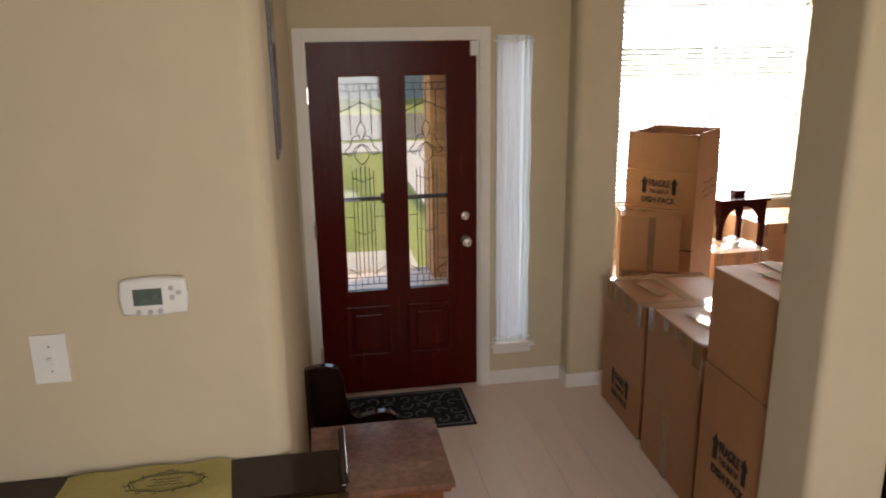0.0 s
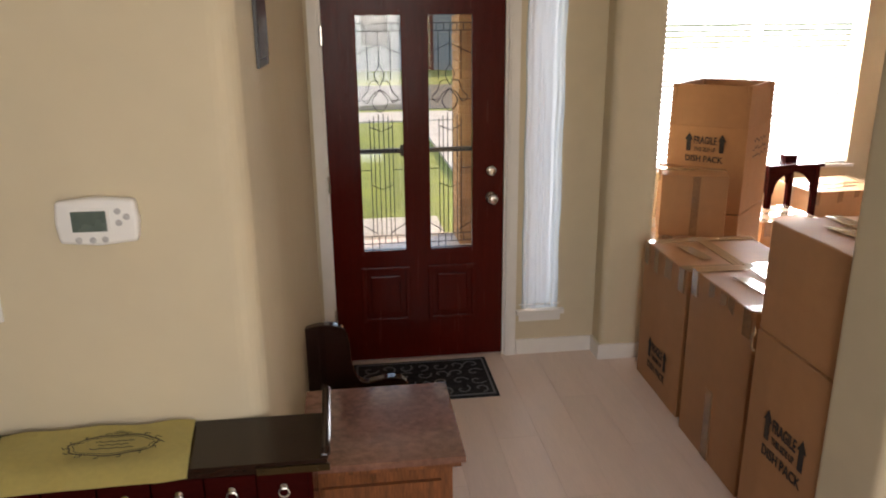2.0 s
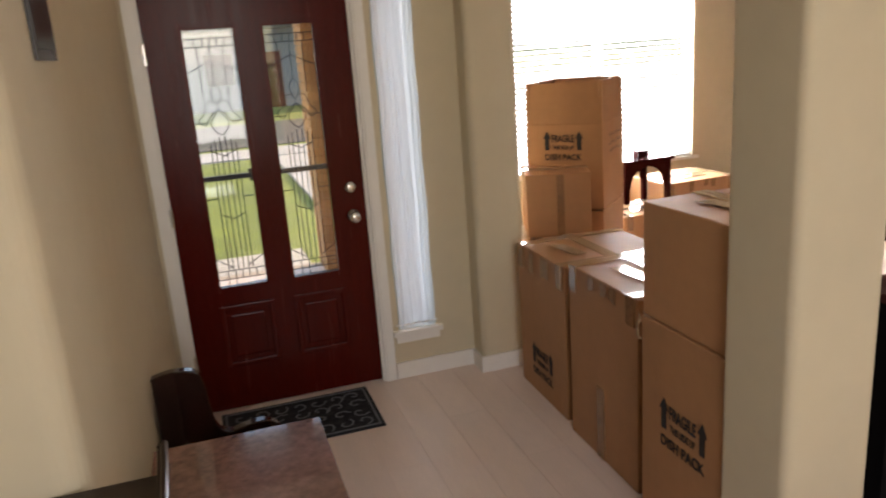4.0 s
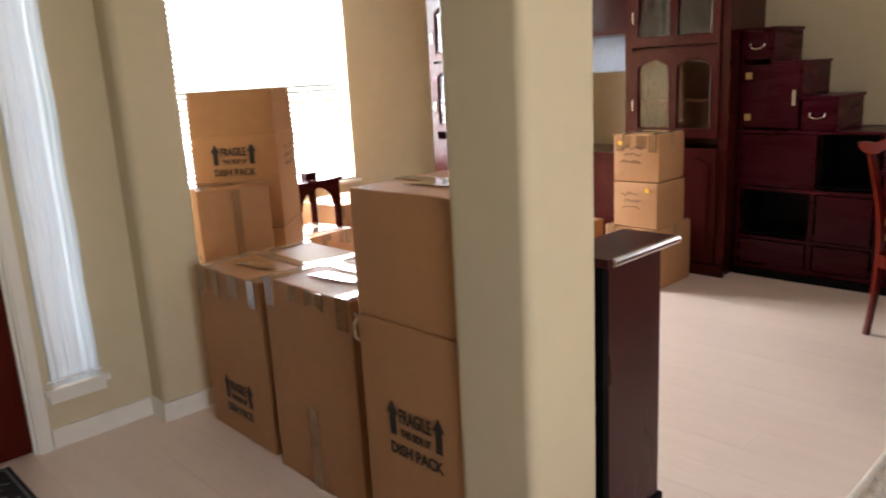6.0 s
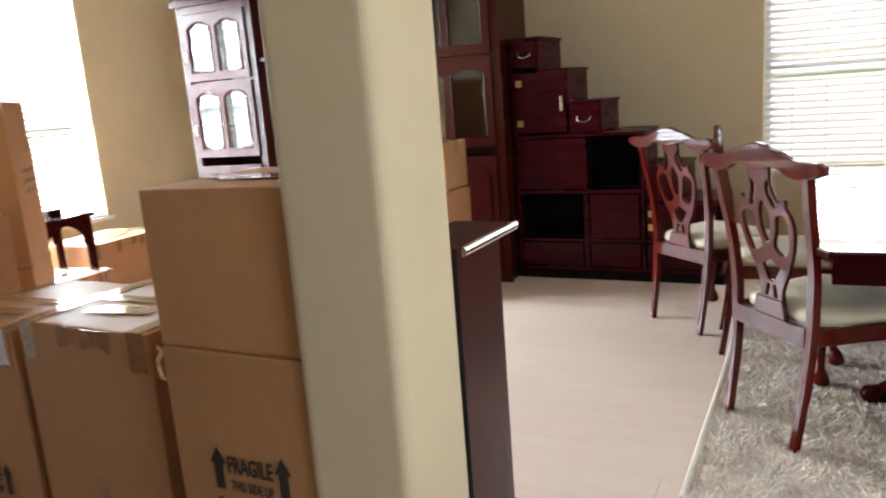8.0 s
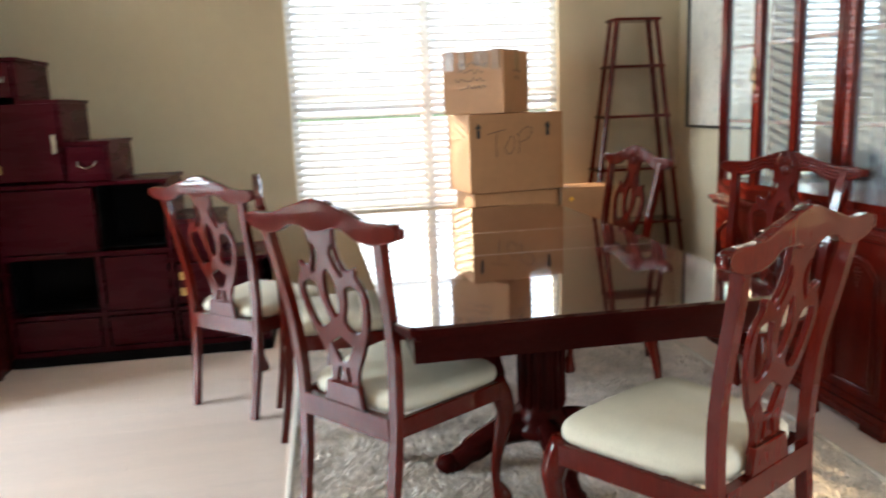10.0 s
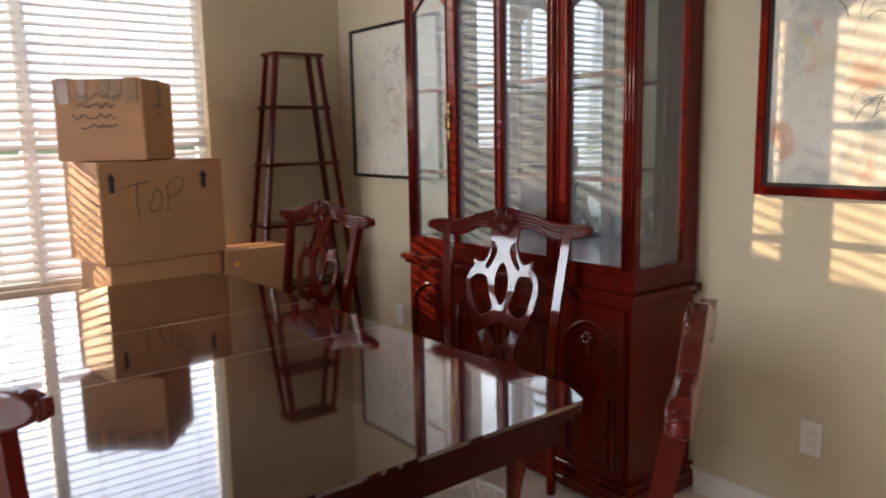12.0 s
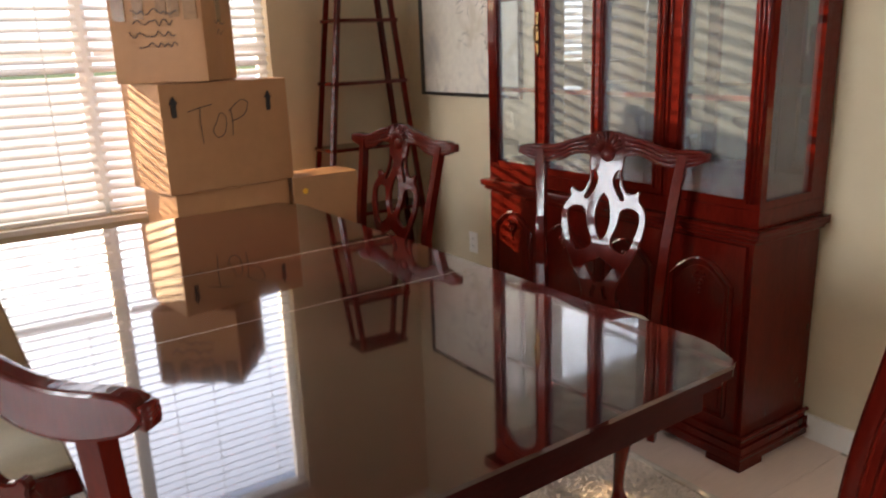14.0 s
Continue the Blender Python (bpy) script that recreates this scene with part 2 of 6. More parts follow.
def sheet(r):
    """A single sheet midway through the thinnest side of a block: a pane of glass."""
    d = [r[1] - r[0], r[3] - r[2], r[5] - r[4]]
    k = d.index(min(d))
    c = [[r[0], r[1]], [r[2], r[3]], [r[4], r[5]]]
    m = sum(c[k]) / 2
    a, b = [i for i in range(3) if i != k]
    bm, vs = bmesh.new(), []
    for i, j in ((0, 0), (1, 0), (1, 1), (0, 1)):
        p = [0.0, 0.0, 0.0]
        p[k], p[a], p[b] = m, c[a][i], c[b][j]
        vs.append(bm.verts.new(p))
    bm.faces.new(vs)
    return bm


def soften(bm, w=0.004, seg=2):
    bmesh.ops.bevel(bm, geom=[e for e in bm.edges if e.is_manifold and e.calc_face_angle(0) > 0.5], offset=w, segments=seg, affect="EDGES", profile=0.6)
    return bm


def prism(outline, depth, m=None, bm=None, holes=()):
    """Outline in the local xz plane, pushed along +y by depth. holes: further outlines cut out."""
    from_own = bm is None
    bm = bm or bmesh.new()
    rings = []
    edges = []
    for pts in (outline, *holes):
        vs = [bm.verts.new((p[0], 0, p[1])) for p in pts]
        edges += [bm.edges.new((vs[i], vs[(i + 1) % len(vs)])) for i in range(len(vs))]
        rings.append(vs)
    got = bmesh.ops.triangle_fill(bm, use_beauty=True, use_dissolve=False, edges=edges)
    faces = [g for g in got["geom"] if isinstance(g, bmesh.types.BMFace)]
    ext = bmesh.ops.extrude_face_region(bm, geom=faces)
    top = [g for g in ext["geom"] if isinstance(g, bmesh.types.BMVert)]
    for v in top:
        v.co.y += depth
    if m:
        allv = top + [v for r in rings for v in r]
        for v in allv:
            v.co = m @ v.co
    if from_own:
        bmesh.ops.recalc_face_normals(bm, faces=bm.faces)
    return bm


def turned(profile, seg=20, bm=None, m=None):
    """A lathe: rows of (radius, z) about the z axis."""
    own = bm is None
    bm = bm or bmesh.new()
    rings = []
    for r, z in profile:
        ring = [Vector((r * math.cos(2 * math.pi * i / seg), r * math.sin(2 * math.pi * i / seg), z)) for i in range(seg)]
        rings.append([bm.verts.new(m @ v if m else v) for v in ring])
    for a, b in zip(rings, rings[1:]):
        for i in range(seg):
            bm.faces.new((a[i], a[(i + 1) % seg], b[(i + 1) % seg], b[i]))
    bm.faces.new(rings[0][::-1])
    bm.faces.new(rings[-1])
    return bm


def sweep(bm, pts, size, seg=8, flat=1.0, up=(0, 0, 1)):
    """A bar along pts; size: radius or one for each point; flat: the second half-axis as a share of the first."""
    pts = [Vector(p) for p in pts]
    sizes = size if isinstance(size, (list, tuple)) else [size] * len(pts)
    rings = []
    for i, p in enumerate(pts):
        d = (pts[min(i + 1, len(pts) - 1)] - pts[max(i - 1, 0)]).normalized()
        s = d.cross(Vector(up))
        s = s.normalized() if s.length > 1e-4 else Vector((1, 0, 0))
        u = s.cross(d).normalized()
        r = sizes[i]
        rings.append([bm.verts.new(p + s * (r * math.cos(2 * math.pi * (k + 0.5) / seg)) + u * (r * flat * math.sin(2 * math.pi * (k + 0.5) / seg))) for k in range(seg)])
    for a, b in zip(rings, rings[1:]):
        for i in range(seg):
            bm.faces.new((a[i], a[(i + 1) % seg], b[(i + 1) % seg], b[i]))
    bm.faces.new(rings[0][::-1])
    bm.faces.new(rings[-1])
    return bm


def smooth_line(pts, n=6):
    """A Catmull-Rom line through pts, n steps a piece."""
    P = [Vector(p) for p in pts]
    P = [2 * P[0] - P[1], *P, 2 * P[-1] - P[-2]]
    out = []
    for i in range(1, len(P) - 2):
        for k in range(n):
            t = k / n
            a, b, c, d = P[i - 1:i + 3]
            out.append(0.5 * (2 * b + (c - a) * t + (2 * a - 5 * b + 4 * c - d) * t * t + (3 * b - a - 3 * c + d) * t ** 3))
    out.append(P[-2])
    return out


def closed_line(pts, n=4):
    """A smooth closed outline through pts in the plane."""
    k = len(pts)
    run = smooth_line([(pts[i % k][0], 0, pts[i % k][1]) for i in range(-1, k + 2)], n)
    return [(v.x, v.z) for v in run[n:n * (k + 1)]]


def part(name, bm, material, parent=None, label="", shade=False):
    me = bpy.data.meshes.new(name)
    bmesh.ops.recalc_face_normals(bm, faces=bm.faces)
    bm.to_mesh(me)
    bm.free()
    me.materials.append(material)
    if shade:
        for p in me.polygons:
            p.use_smooth = True
    ob = new(name, me)
    if parent:
        ob.parent = parent
    if label:
        ob["label"] = label
    return ob


def thing(name, label, category, at=None, group="", kind=""):
    return tagged(placed(new(name), at), label, category, group, kind)


def placed(ob, m):
    if m is not None:
        ob.matrix_world = m
    return ob


def structure(name, bm, material, label, category):
    return tagged(part(name, bm, material), label, category, kind="structure")


def rounded_prism(corners, z0, z1, r=0.025):
    """An upright block over an outline of corners, each rounded by its own radius (bullnose)."""
    bm = bmesh.new()
    out = []
    n = len(corners)
    for i, c in enumerate(corners):
        p, a, b = Vector(c[:2]), Vector(corners[i - 1][:2]), Vector(corners[(i + 1) % n][:2])
        rr = c[2] if len(c) > 2 else r
        if rr <= 0:
            out.append(p)
            continue
        u, v = (a - p).normalized() * rr, (b - p).normalized() * rr
        for k in range(7):
            s = k / 6 * math.pi / 2
            out.append(p + u * (1 - math.sin(s)) + v * (1 - math.cos(s)))
    lo = [bm.verts.new((q.x, q.y, z0)) for q in out]
    hi = [bm.verts.new((q.x, q.y, z1)) for q in out]
    for i in range(len(out)):
        bm.faces.new((lo[i], lo[(i + 1) % len(out)], hi[(i + 1) % len(out)], hi[i]))
    bm.faces.new(lo[::-1])
    bm.faces.new(hi)
    return bm


# the setting: foyer, living end with the north window, dining end with the east window
HC = 3.05
EAST, NORTH, SOUTH, DOORW, HALLW, RETX = 6.05, 6.70, -1.02, 4.25, 1.842, 0.04
W2 = (-0.17, 1.615, 0.65, 2.72)      # east window: y0, y1, z0, z1
W1 = (2.85, 4.75, 0.53, 2.40)       # north window: x0, x1, z0, z1
structure("wall_east", boxes((EAST, EAST + 0.14, SOUTH, W2[0], 0, HC), (EAST, EAST + 0.14, W2[1], NORTH, 0, HC), (EAST, EAST + 0.14, W2[0], W2[1], 0, W2[2]), (EAST, EAST + 0.14, W2[0], W2[1], W2[3], HC)), WALL, "warm beige painted wall with a wide window", "wall")
structure("wall_north", boxes((1.835, W1[0], NORTH, NORTH + 0.14, 0, HC), (W1[1], EAST + 0.14, NORTH, NORTH + 0.14, 0, HC), (W1[0], W1[1], NORTH, NORTH + 0.14, 0, W1[2]), (W1[0], W1[1], NORTH, NORTH + 0.14, W1[3], HC)), WALL, "warm beige painted wall with a wide window", "wall")
# opening from x -0.15 to 1.25 is unseen, added for the fill lamp
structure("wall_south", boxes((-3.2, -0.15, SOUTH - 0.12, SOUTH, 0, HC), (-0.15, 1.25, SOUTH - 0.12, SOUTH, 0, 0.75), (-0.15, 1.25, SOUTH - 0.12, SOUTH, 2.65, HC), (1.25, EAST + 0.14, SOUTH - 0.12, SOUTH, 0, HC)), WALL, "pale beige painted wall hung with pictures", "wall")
structure("wall_hall", rounded_prism([(-3.2, HALLW, 0), (RETX, HALLW, 0.05), (RETX, DOORW, 0), (-0.12, DOORW, 0), (-0.12, HALLW + 0.12, 0), (-3.2, HALLW + 0.12, 0)], 0, HC), WALL, "beige painted wall with a rounded corner", "wall")
structure("wall_west", boxes((-3.3, -3.2, SOUTH - 0.12, HALLW + 0.12, 0, HC)), WALL, "plain beige painted wall closing the stair hall", "wall")
structure("wall_door", boxes((-0.12, 0.108, DOORW, DOORW + 0.14, 0, HC), (0.108, 1.058, DOORW, DOORW + 0.14, 2.05, HC), (1.058, 1.16, DOORW, DOORW + 0.14, 0, HC), (1.16, 1.345, DOORW, DOORW + 0.14, 0, 0.27), (1.16, 1.345, DOORW, DOORW + 0.14, 2.06, HC), (1.345, 1.58, DOORW, DOORW + 0.14, 0, HC)), WALL, "beige painted wall with the front door and a sidelight", "wall")
structure("wall_pier", rounded_prism([(1.57, 4.115, 0.035), (1.835, 4.115, 0.035), (1.835, NORTH + 0.14, 0), (1.57, NORTH + 0.14, 0)], 0, HC), WALL, "beige painted wall end with rounded corners", "wall")
structure("column", rounded_prism([(1.617, 1.992, 0.03), (1.903, 1.992, 0.03), (1.903, 2.262, 0.03), (1.617, 2.262, 0.03)], 0, HC), WALL, "square beige painted column with rounded corners", "column")
structure("ceiling", boxes((-3.3, EAST + 0.14, SOUTH - 0.12, NORTH + 0.14, HC, HC + 0.1)), CEIL, "plain white ceiling", "ceiling")
floor = structure("floor", boxes((-3.3, EAST + 0.14, SOUTH - 0.12, NORTH + 0.14, -0.1, -0.004)), SUBFLOOR, "pale pinkish beige laminate plank floor", "floor")
stairs = tagged(new("stairs"), "plain painted stair leading down to the foyer", "stairs", kind="structure")
for y0, y1, h in ((-1.02, 0.25, 0.68), (0.25, 0.54, 0.51), (0.54, 0.74, 0.34), (0.74, 0.97, 0.17)):
    part("step", boxes((-0.45, 0.72, y0, y1, 0, h)), SUBFLOOR, stairs)


def baseboard(name, x0, x1, y0, y1):
    structure(name, soften(boxes((x0, x1, y0, y1, 0, 0.088))), TRIM, "white painted baseboard", "baseboard")


baseboard("baseboard_south", 0.72, EAST, SOUTH, SOUTH + 0.014)
baseboard("baseboard_door_wall", 1.12, 1.556, DOORW - 0.014, DOORW)
baseboard("baseboard_pier_side", 1.556, 1.57, 4.101, DOORW)
baseboard("baseboard_pier_end", 1.57, 1.835, 4.101, 4.115)
baseboard("baseboard_north", 1.84, EAST, NORTH - 0.014, NORTH)
baseboard("baseboard_hall", RETX, RETX + 0.014, 1.90, DOORW)


# windows with blinds
def window_unit(name, at, w, h, label, rail, halves=2):
    """Window seen from inside; local x along the wall, y outward, z up from the sill."""
    win = tagged(new(name), label, "window", kind="structure")
    win.matrix_world = at
    f = 0.045
    bm = boxes((0, w, 0.07, 0.11, 0, f), (0, w, 0.07, 0.11, h - f, h), (0, f, 0.07, 0.11, f, h - f), (w - f, w, 0.07, 0.11, f, h - f))
    part("window_frame", soften(bm, 0.003, 1), VINYL, win)
    for i in range(halves):
        a, b = w * i / halves + f, w * (i + 1) / halves - f
        part("meeting_rail", boxes((a, b, 0.075, 0.105, rail - 0.02, rail + 0.02)), VINYL, win)
        for z0, z1 in ((f, rail - 0.02), (rail + 0.02, h - f)):
            pane = part("pane", sheet((a, b, 0.088, 0.091, z0, z1)), GLASS, win)
            pane.visible_shadow = False
    for i in range(1, halves):
        part("mullion", boxes((w * i / halves - 0.034, w * i / halves + 0.034, 0.065, 0.115, f, h - f)), VINYL, win)
    part("window_sill", soften(boxes((-0.05, w + 0.05, -0.035, 0.07, -0.028, -0.002)), 0.005), TRIM, win)
    return win


def blind(at, w, h, label, tilt=32):
    b = thing("window_blind", label, "blind", at)
    part("headrail", soften(boxes((0.01, w - 0.01, 0.005, 0.06, h - 0.05, h - 0.002)), 0.004), BLIND, b)
    part("bottom_rail", soften(boxes((0.012, w - 0.012, 0.01, 0.055, 0.004, 0.022)), 0.004), BLIND, b)
    bm = bmesh.new()
    n = 6
    rows = []
    for i in range(n + 1):
        u = -0.025 + 0.05 * i / n
        z = 0.0035 * (1 - (u / 0.025) ** 2)
        rows.append([bm.verts.new((x, u, z + o)) for x in (0.012, w - 0.012) for o in (0, 0.0025)])
    for p, q in zip(rows, rows[1:]):
        bm.faces.new((p[0], p[2], q[2], q[0]))
        bm.faces.new((p[1], q[1], q[3], p[3]))
        bm.faces.new((p[0], q[0], q[1], p[1]))
        bm.faces.new((p[2], p[3], q[3], q[2]))
    bm.faces.new((rows[0][0], rows[0][1], rows[0][3], rows[0][2]))
    bm.faces.new((rows[-1][0], rows[-1][2], rows[-1][3], rows[-1][1]))
    first = part("slat", bm, BLIND, b)
    k, z = 0, 0.045
    while z < h - 0.06:
        ob = first if k == 0 else new("slat", first.data)
        ob.parent = b
        ob.matrix_basis = pose(0, 0.033, z, tilt + random.uniform(-2.0, 2.0), 0, 0)
        k, z = k + 1, z + 0.046
    for x in (0.18, w / 2 - 0.06, w - 0.18):
        part("ladder_tape", boxes((x, x + 0.004, 0.006, 0.008, 0.02, h - 0.05)), BLIND, b)
    return b


we_at = Matrix.Translation((EAST, W2[1], W2[2])) @ pose(0, 0, 0, 0, 0, -90)
window_unit("window_1", we_at, W2[1] - W2[0], W2[3] - W2[2], "wide white double window with a painted sill", 0.75)
hw = (W2[1] - W2[0]) / 2
for i in range(2):
    blind(we_at @ pose(hw * i, 0, 0), hw, W2[3] - W2[2], "white horizontal slat blind, lowered, slats open")
wn_at = Matrix.Translation((W1[0], NORTH, W1[2]))
window_unit("window_2", wn_at, W1[1] - W1[0], W1[3] - W1[2], "wide white double window with a painted sill", 0.82)
hw = (W1[1] - W1[0]) / 2
for i in range(2):
    blind(wn_at @ pose(hw * i, 0, 0), hw, W1[3] - W1[2], "white horizontal slat blind, lowered, slats open", 30)


# writing
def writing(text, width, height, m, material, parent, name="lettering", bold=0.0):
    cu = bpy.data.curves.new("lettering", "FONT")
    cu.body, cu.size, cu.align_x, cu.extrude, cu.offset = text, 0.1, "CENTER", 0.0006, bold
    cu.resolution_u = 3
    tmp = new("lettering_curve", cu)
    me = bpy.data.meshes.new_from_object(tmp.evaluated_get(bpy.context.evaluated_depsgraph_get()))
    bpy.data.objects.remove(tmp)
    bpy.data.curves.remove(cu)
    me.materials.clear()
    me.materials.append(material)
    xs, ys = [v.co.x for v in me.vertices], [v.co.y for v in me.vertices]
    for v in me.vertices:
        v.co.x = ((v.co.x - min(xs)) / (max(xs) - min(xs)) - 0.5) * width
        v.co.y = (v.co.y - min(ys)) / (max(ys) - min(ys)) * height
    ob = new(name, me)
    ob.parent = parent
    ob.matrix_basis = m
    return ob


def arrow(parent, m, h=0.13):
    w = h * 0.22
    o = [(-w * 0.55, 0), (w * 0.55, 0), (w * 0.55, h * 0.62), (w, h * 0.62), (0, h), (-w, h * 0.62), (-w * 0.55, h * 0.62)]
    ob = part("printed_arrow", prism(o, 0.0012), INK, parent)
    ob.matrix_basis = m
    return ob


def scrawl(parent, m, strokes, r=0.0035, name="handwriting"):
    bm = bmesh.new()
    for st in strokes:
        sweep(bm, [m @ p for p in smooth_line([(x, 0, z) for x, z in st], 5)], r, 5, 0.35, (m.to_3x3() @ Vector((0, 1, 0))))
    return part(name, bm, PEN, parent)


def squiggles(parent, m, w, rows, seed):
    rng = random.Random(seed)
    st = []
    for k in range(rows):
        x, pts = rng.uniform(0, 0.05), []
        while x < w * rng.uniform(0.7, 1.0):
            pts.append((x, -k * 0.045 + rng.uniform(-0.012, 0.012)))
            x += 0.014
        st.append(pts)
    scrawl(parent, m, st, 0.0025)


# moving boxes
def carton(at, w, d, h, label, group="moving boxes", tape="top", bulge=0.006, material=None):
    """Box; local x across the front, y to the back, z up; front face at y=0. Front face carries the print."""
    t = thing("moving_box", label, "box", at, group)
    bm = boxes((0, w, 0, d, 0, h))
    bmesh.ops.subdivide_edges(bm, edges=bm.edges[:], cuts=3, use_grid_fill=True)
    for v in bm.verts:
        u, q, k = v.co.x / w * 2 - 1, v.co.y / d * 2 - 1, v.co.z / h * 2 - 1
        f = 1 + noise.noise(v.co * 6 + Vector((w, d, h)) * 17) * 0.5
        if abs(q) > 0.99:
            v.co.y += bulge * f * q * (1 - u * u) * (1 - k * k)
        if abs(u) > 0.99:
            v.co.x += bulge * f * u * (1 - q * q) * (1 - k * k)
        if abs(k) > 0.99:
            v.co.z += bulge * 0.5 * noise.noise(v.co * 5) * (1 - u * u) * (1 - q * q)
        v.co += noise.noise_vector(v.co * 9 + Vector((h, w, d)) * 31) * 0.002
    soften(bm, 0.005, 2)
    part("carton", bm, material or CARD, t, shade=False)
    if "top" in tape:
        e = 0.0035
        part("tape_strip", boxes((-e, w + e, d / 2 - 0.03, d / 2 + 0.03, h + 0.001, h + e)), TAPE, t, "shiny brown packing tape")
        part("flap_seam", boxes((0.004, w - 0.004, d / 2 - 0.0015, d / 2 + 0.0015, h + e, h + e + 0.0006)), CARDIN, t)
        for x in (0.02, w - 0.075) if "plain" not in tape else ():
            part("tape_strip", boxes((x, x + 0.055, -e, d + e, h + 0.0012, h + e + 0.0004)), TAPE, t, "shiny brown packing tape")
            part("tape_end", boxes((x, x + 0.055, -e - 0.002 - bulge * 0.3, 0.002, h - 0.11, h + 0.002)), TAPED, t, "brown packing tape folded over the edge")
        rng = random.Random(int(w * 1000 + d * 100 + h * 10))
        for x in (w * 0.32, w * 0.50, w * 0.66) if "plain" not in tape else ():
            x, k = x + rng.uniform(-0.03, 0.03), rng.uniform(0.05, 0.11)
            part("tape_scrap", prism([(x, h - k), (x + 0.045, h - k - rng.uniform(-0.02, 0.02)), (x + 0.05, h - 0.004), (x + 0.002, h - 0.004)], 0.0012, pose(0, -0.0036 - bulge * 0.55, 0)), TAPED, t, "torn end of packing tape")
        part("tape_scrap", prism([(w * 0.30, -0.10), (w * 0.72, -0.13), (w * 0.70, -0.19), (w * 0.33, -0.17)], 0.0012, Matrix.Translation((0, 0, h + 0.006)) @ pose(0, 0, 0, 90)), TAPE, t, "wrinkled shiny tape")
        part("tape_end", boxes((w - 0.002, w + e + 0.001, d / 2 - 0.03, d / 2 + 0.03, h - 0.12, h + 0.001)), TAPE, t)
        part("tape_end", boxes((-e - 0.001, 0.002, d / 2 - 0.03, d / 2 + 0.03, h - 0.12, h + 0.001)), TAPE, t)
    if "front" in tape:
        part("tape_strip", boxes((w / 2 - 0.028, w / 2 + 0.028, -bulge - 0.003, 0.001, 0.01, h * 0.42)), TAPED, t, "shiny brown packing tape")
    return t


def dish_print(t, w, z, bulge=0.007, s=1.0):
    """The black print of a dish box: two arrows and three lines."""
    y = -bulge - 0.0015
    flip = pose(0, 0, 0, 90)
    for sx in (-1, 1):
        arrow(t, pose(w / 2 + sx * 0.112 * s, y, z), 0.125 * s)
    writing("FRAGILE", 0.155 * s, 0.052 * s, pose(w / 2, y, z + 0.052 * s) @ flip, INK, t, bold=0.002)
    writing("THIS SIDE UP", 0.148 * s, 0.030 * s, pose(w / 2, y, z + 0.002 * s) @ flip, INK, t, bold=0.001)
    writing("DISH PACK", 0.255 * s, 0.044 * s, pose(w / 2, y, z - 0.070 * s) @ flip, INK, t, bold=0.002)


def west(x, y, z, turn=0):
    """Pose of a box whose front looks west; (x, y) its front corner on the north."""
    return pose(x, y, z, 0, 0, -90 + turn)


bA = carton(west(1.728, 3.955, 0, -1), 0.52, 0.55, 0.735, "large brown cardboard moving box sealed with shiny tape")
dish_print(bA, 0.55, 0.165, 0.009, 0.85)
carton(west(1.70, 3.355, 0, -1), 0.55, 0.52, 0.785, "large plain brown cardboard box with taped top", tape="top front")
bC = carton(west(1.635, 2.695, 0), 0.45, 0.44, 0.781, "tall brown cardboard dish box standing on the floor", tape="none")
dish_print(bC, 0.49, 0.425, 0.007, 0.9)
carton(west(1.645, 2.70, 0.783), 0.45, 0.44, 0.392, "brown cardboard box stacked on a dish box", tape="top plain")
part("loose_tape", sweep(bmesh.new(), smooth_line([(-0.004, -0.008, 0.782), (0.022, -0.020, 0.775), (0.010, -0.024, 0.755), (0.000, -0.016, 0.735), (0.010, -0.020, 0.712), (0.016, -0.012, 0.700)], 4), 0.008, 6, 0.25, (0, 1, 0)), TAPE, bC, "curled loose end of shiny tape")
# the leaning pile by the wall end
carton(pose(1.99, 4.40, 0, 0, 0, -20), 0.36, 0.36, 0.615, "brown cardboard box under a smaller box")
sm = carton(pose(1.985, 4.40, 0.62, 0, 0, -20), 0.36, 0.36, 0.36, "small brown cardboard box with a taped seam", tape="top plain")
part("tape_strip", boxes((0.17, 0.21, -0.009, 0.001, 0.01, 0.35)), TAPED, sm, "shiny brown packing tape")
under = carton(pose(2.14, 4.71, 0, 0, 0, -44), 0.457, 0.50, 0.715, "brown cardboard box under an open dish box", tape="none")
tall = carton(pose(2.14, 4.71, 0.72, 0, 0, -44), 0.457, 0.50, 0.50, "open brown cardboard dish box with its flaps raised", tape="none")
dish_print(tall, 0.45, 0.352, 0.008, 0.86)
for nm, m, ln in (("flap", pose(0, 0, 0.50, -3), 0.457), ("flap", pose(0.457, 0, 0.50, 2, 0, 90) @ pose(0, 0, 0, -8), 0.50), ("flap", pose(0.457, 0.50, 0.50, -4, 0, 180), 0.457), ("flap", pose(0, 0.50, 0.50, -6, 0, 270), 0.50)):
    fl = part(nm, soften(boxes((0.003, ln - 0.003, 0.0, 0.006, 0, 0.235)), 0.002, 1), CARD, tall, "raised cardboard flap")
    fl.matrix_basis = m
squiggles(tall, pose(0.468, 0.08, 0.42, 0, 0, 90), 0.36, 3, 5)
carton(pose(3.25, 5.45, 0, 0, 0, 4), 0.50, 0.45, 0.36, "low brown cardboard box on the floor")
carton(pose(3.95, 5.95, 0, 0, 0, 2), 0.72, 0.55, 0.45, "wide brown cardboard box below the window")


